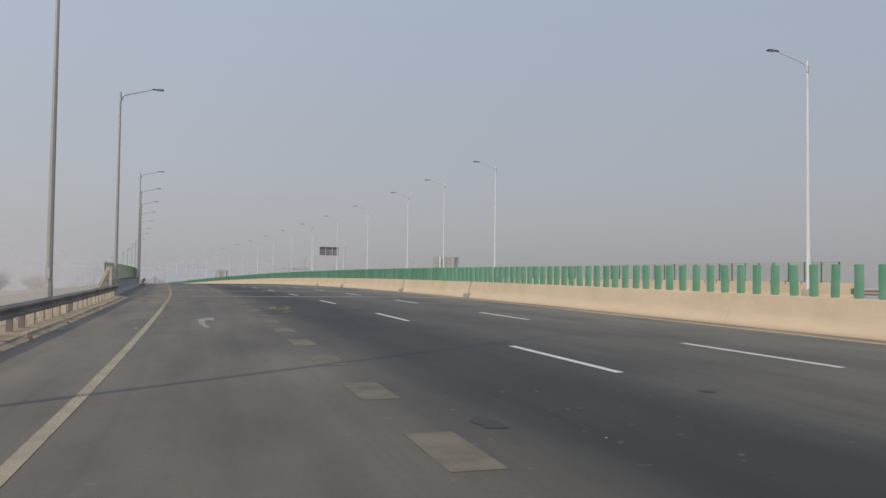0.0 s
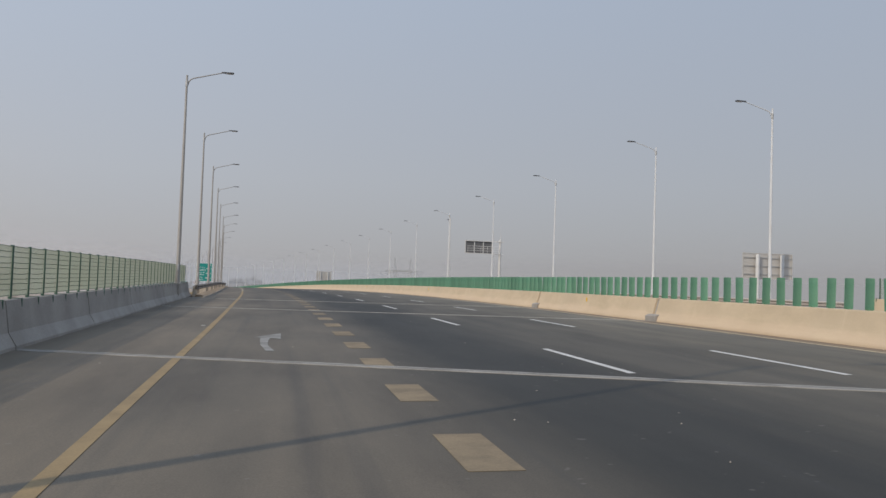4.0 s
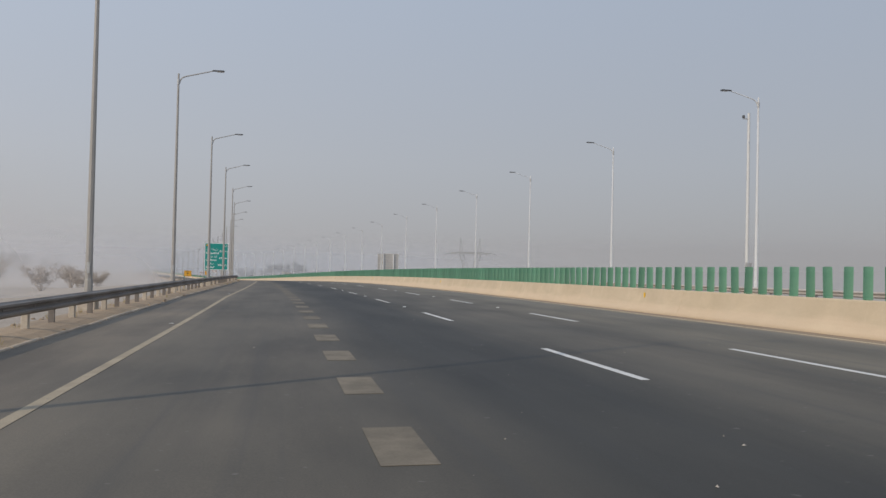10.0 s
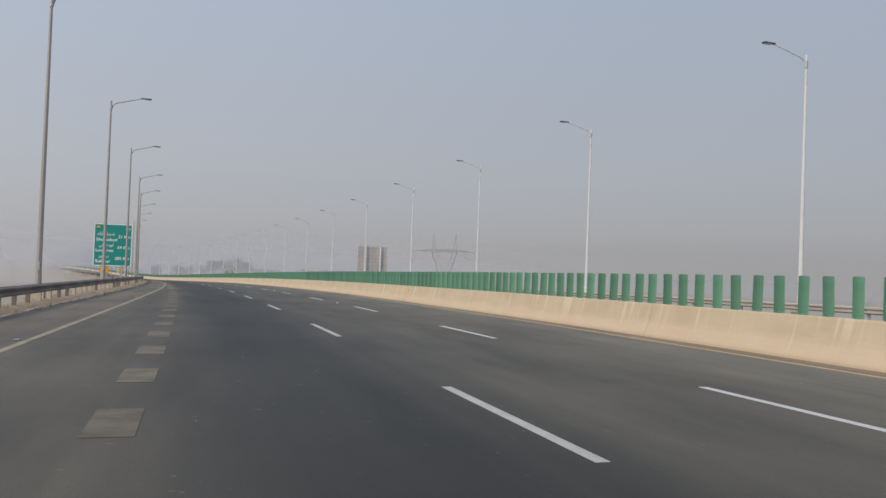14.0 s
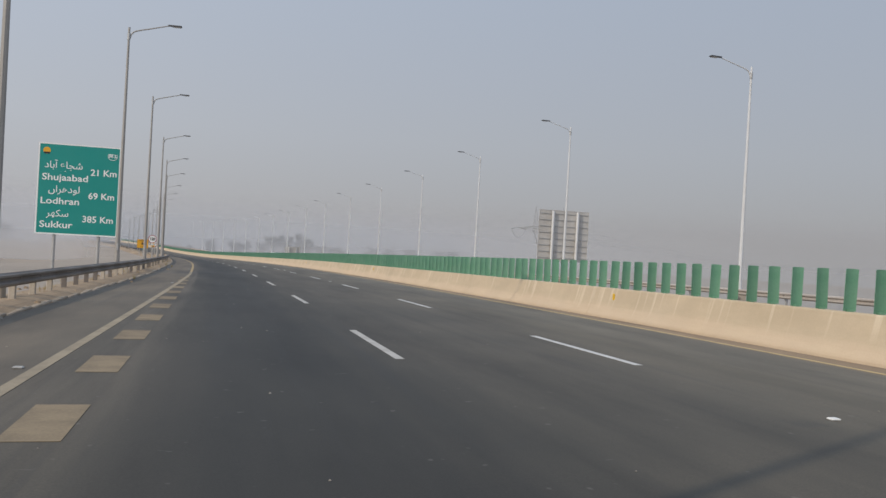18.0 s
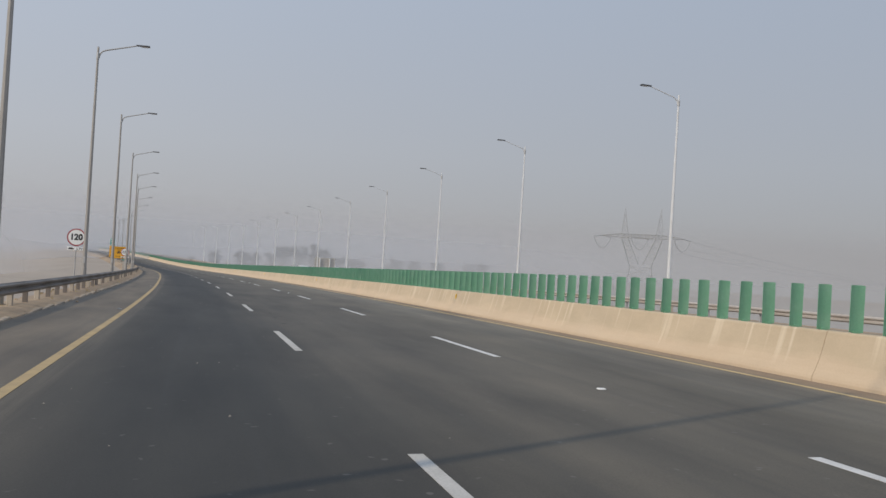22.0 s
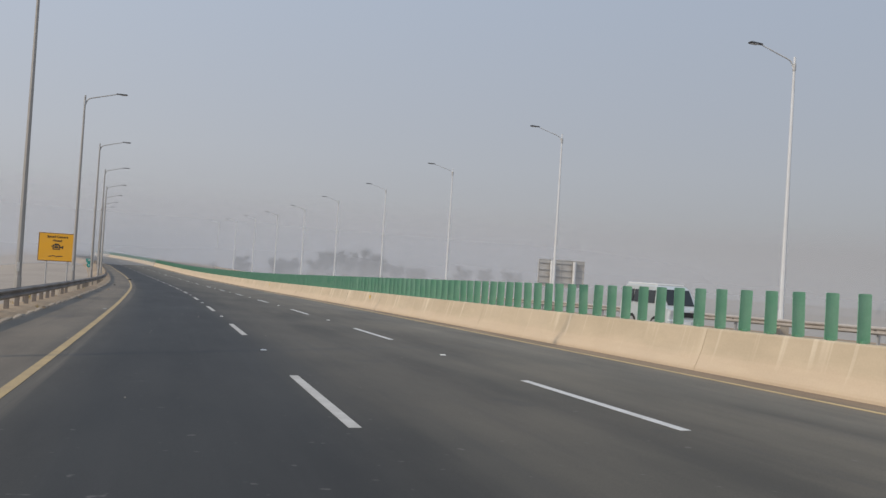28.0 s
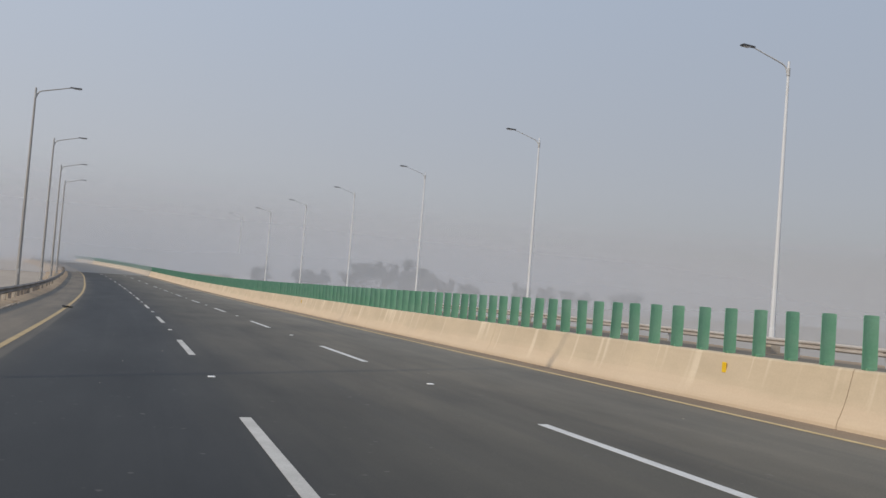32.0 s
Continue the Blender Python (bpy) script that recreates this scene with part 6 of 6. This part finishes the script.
for k in range(520):
    s, d = rng.uniform(-10, 480), rng.uniform(-8.5, 7.0)
    if rng.random() < 0.35:
        d = rng.uniform(-3.6, -0.6)
    q, r = at(s, d, 0.004), rng.uniform(0.006, 0.02)
    v = [bm.verts.new(q + Vector((math.cos(a) * r * rng.uniform(0.6, 1.3), math.sin(a) * r * rng.uniform(0.6, 1.3), 0))) for a in (0, 1.6, 3.1, 4.7)]
    top = bm.verts.new(q + Vector((0, 0, r * 0.8)))
    for j in range(4):
        bm.faces.new((v[j], v[(j + 1) % 4], top))
tagged(part("grit", bm, RUBBLE, road), "scattered pale grit on the asphalt", kind="stuff")

# a low kerb, broken in places, then clods, rubble and dry grass
kerb_line = empty("kerb", Matrix(), "low dusty kerb stones between the shoulder and the sandy verge, some broken", "kerb", kind="structure")
_stones = [kerb_piece(w) for w in (0.985, 0.97, 0.985, 0.9)]
k, s = 0, 92.0
while s < 500 and k < 200:
    if rng.random() > 0.04:
        part("kerb_stone", _stones[k % 4], None, kerb_line, m=stand(s, rail_d(s + 1.0) * 0.5 + rail_d(s - 1.0) * 0.5 + 0.42 + rng.uniform(-0.012, 0.012), rng.uniform(-0.02, 0.0), math.degrees(math.atan2(rail_d(s - 1.0) - rail_d(s + 1.0), 2.0)) + rng.uniform(-0.4, 0.4)))
        k += 1
    s += 2.0
s = -20.0
while s < BRIDGE_A - 2:
    part("kerb_stone", _stones[int(rng.random() * 4)], None, kerb_line, m=stand(s, rail_d(s) + 0.2, rng.uniform(0.05, 0.08), rng.uniform(-1.2, 1.2)))
    s += 2.0


def clods(count, spread_, sizes, lift):
    bm = bmesh.new()
    for k in range(count):
        s = rng.uniform(-20, 500)
        if BRIDGE_A - 1 < s < BRIDGE_B + 1:
            continue
        d = rail_d(s) + rng.gauss(*spread_)
        q, r = at(s, d, lift), rng.uniform(*sizes)
        n = 6
        low = [bm.verts.new(q + Vector((math.cos(a) * r * rng.uniform(0.7, 1.3), math.sin(a) * r * rng.uniform(0.7, 1.3), -0.03))) for a in [6.283 * j / n for j in range(n)]]
        high = [bm.verts.new(q + (v.co - q) * rng.uniform(0.4, 0.75) + Vector((0, 0, r * rng.uniform(0.4, 0.8)))) for v in low]
        for j in range(n):
            bm.faces.new((low[j], low[(j + 1) % n], high[(j + 1) % n], high[j]))
        bm.faces.new(high)
    return bm


tagged(part("verge_rubble", clods(900, (0.0, 0.3), (0.02, 0.09), 0.03), RUBBLE), "broken rubble along the guard rail", "rubble", kind="stuff")
tagged(part("soil_clods", clods(1500, (-0.25, 0.4), (0.02, 0.10), 0.05), VERGE), "orange brown soil clods on the verge", "soil", kind="stuff")
bm = bmesh.new()
for k in range(420):
    s = rng.uniform(-20, 520)
    if BRIDGE_A - 1 < s < BRIDGE_B + 1:
        continue
    q = at(s, rail_d(s) + rng.gauss(-0.5, 0.4), 0.0)
    for j in range(14):
        a, l = rng.uniform(0, 6.28), rng.uniform(0.08, 0.28)
        o = Vector((math.cos(a), math.sin(a), 0)) * 0.06
        bm.faces.new((bm.verts.new(q + o * 0.3), bm.verts.new(q + o * 0.3 + Vector((0.012, 0.01, 0))), bm.verts.new(q + o * 2 + Vector((0, 0, l)))))
tagged(part("dry_grass", bm, STRAW), "dry grass tufts on the sandy verge", "grass", kind="stuff")


# ---- slim equipment mast beside a lamp post ----
mast_post = empty("equipment_mast", stand(165.2, RIGHT_LAMP_D + 0.77, 0.4), "slim grey equipment mast with a bracket and a small box", "mast")
part("pole", tubed([(0, 0, 0), (0, 0, 5.5), (0, 0, 11.3)], [0.12, 0.1, 0.08], 12), MAST_STEEL, mast_post)
part("pedestal", boxed(-0.22, 0.22, -0.22, 0.22, -1.0, -0.002, bevel=0.02), PALE_CONCRETE, mast_post)
part("bracket", boxed(-0.4, 0.05, -0.03, 0.03, 10.9, 10.96), STEEL, mast_post)
part("device", boxed(-0.45, -0.3, -0.06, 0.06, 10.96, 11.15, bevel=0.02), LAMP_DARK, mast_post, "small dark device")
part("cabinet", boxed(-0.17, 0.17, -0.3, -0.1, 1.2, 1.8, bevel=0.015), STEEL, mast_post, "grey steel box")


def tyre_scrap(s, d, size=1.0):
    """A torn strip of tread, curled up at its ends."""
    rng_ = random.Random(3)
    ob = empty("tyre_scrap", stand(s, d, 0.0, 35) @ Matrix.Scale(size, 4), "torn black strip of tyre tread on the shoulder", "litter")
    for k, (x, w) in enumerate(((-0.1, 0.16), (0.14, 0.11))):
        bm = bmesh.new()
        rows = []
        for j in range(6):
            y = -w + 2 * w * j / 5
            z = 0.012 + 0.5 * (y / 0.4) ** 2 + rng_.uniform(0, 0.01)
            rows.append([bm.verts.new((x + o, y, z + h)) for o, h in ((-0.07, 0), (0.07, 0.01), (0.07, 0.03), (-0.07, 0.02))])
        for a, b in zip(rows, rows[1:]):
            for j in range(4):
                bm.faces.new((a[j], a[(j + 1) % 4], b[(j + 1) % 4], b[j]))
        bm.faces.new(rows[0])
        bm.faces.new(rows[-1][::-1])
        bmesh.ops.recalc_face_normals(bm, faces=bm.faces)
        part("tread_strip", bm, RUBBER, ob)
    return ob


tyre_scrap(465.5, -5.0, 0.5)
tyre_scrap(495.0, -3.5)


# ---- drifting smog: thin layers beside the road and past its far end ----


def smog_layer(points, z0, z1, material, near=2, far=2):
    """An upright sheet through the given (s, d) places, from z0 to z1 over the road's level."""
    bm = bmesh.new()
    uv = bm.loops.layers.uv.new("UVMap")
    rows = [[(bm.verts.new(at(s, d, 0) + Vector((0, 0, z0 + (z1 - z0) * j / 6))), (min(1.0, k / near, (len(points) - 1 - k) / far), j / 6)) for j in range(7)] for k, (s, d) in enumerate(points)]
    for a, b in zip(rows, rows[1:]):
        for j in range(6):
            q = (a[j], b[j], b[j + 1], a[j + 1])
            f = bm.faces.new([v for v, _ in q])
            for loop, (_, w) in zip(f.loops, q):
                loop[uv].uv = w
    return tagged(part("smog_layer", bm, material), "thin grey smog drifting over the fields", "smog", "smog over the fields", kind="stuff")


for s, veil_ in ((610, THIN_VEIL), (690, VEIL), (735, SMOG)):
    smog_layer([(s, d) for d in range(-420, 421, 20)], -7.0, 36, veil_, near=10, far=10)
# a low bank of smog over the fields beyond the opposite carriageway
smog_layer([(s, 36.0) for s in range(-40, 621, 20)], -4.5, 8.5, FIELD_SMOG, near=2, far=7)
# thinner drifts over the low fields beside the shoulder
for s in (88, 182, 290, 420):
    smog_layer([(s, d) for d in range(-254, -13, 6)], -5.0, 16, DRIFT, near=4, far=2)


def horizon_ring(radius, z0, z1):
    """An added glowing ring for the haze round the whole place, far behind everything; u holds how far it looks to the
    sun.
    """
    bm = bmesh.new()
    uv = bm.loops.layers.uv.new("UVMap")
    mid = at(240.0, 0.0, 0.0)
    rows = []
    for k in range(97):
        a = 2 * math.pi * k / 96
        way = Vector((math.cos(a), math.sin(a), 0))
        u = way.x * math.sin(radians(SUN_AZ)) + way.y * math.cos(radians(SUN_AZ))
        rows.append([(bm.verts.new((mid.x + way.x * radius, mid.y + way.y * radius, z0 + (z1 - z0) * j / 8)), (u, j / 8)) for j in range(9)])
    for a, b in zip(rows, rows[1:]):
        for j in range(8):
            q = (a[j], b[j], b[j + 1], a[j + 1])
            f = bm.faces.new([v for v, _ in q])
            for loop, (_, w) in zip(f.loops, q):
                loop[uv].uv = w
    return tagged(part("backdrop", bm, HAZE_GLOW), "glowing backdrop ring in the haze's tone along the horizon", "backdrop", kind="structure")


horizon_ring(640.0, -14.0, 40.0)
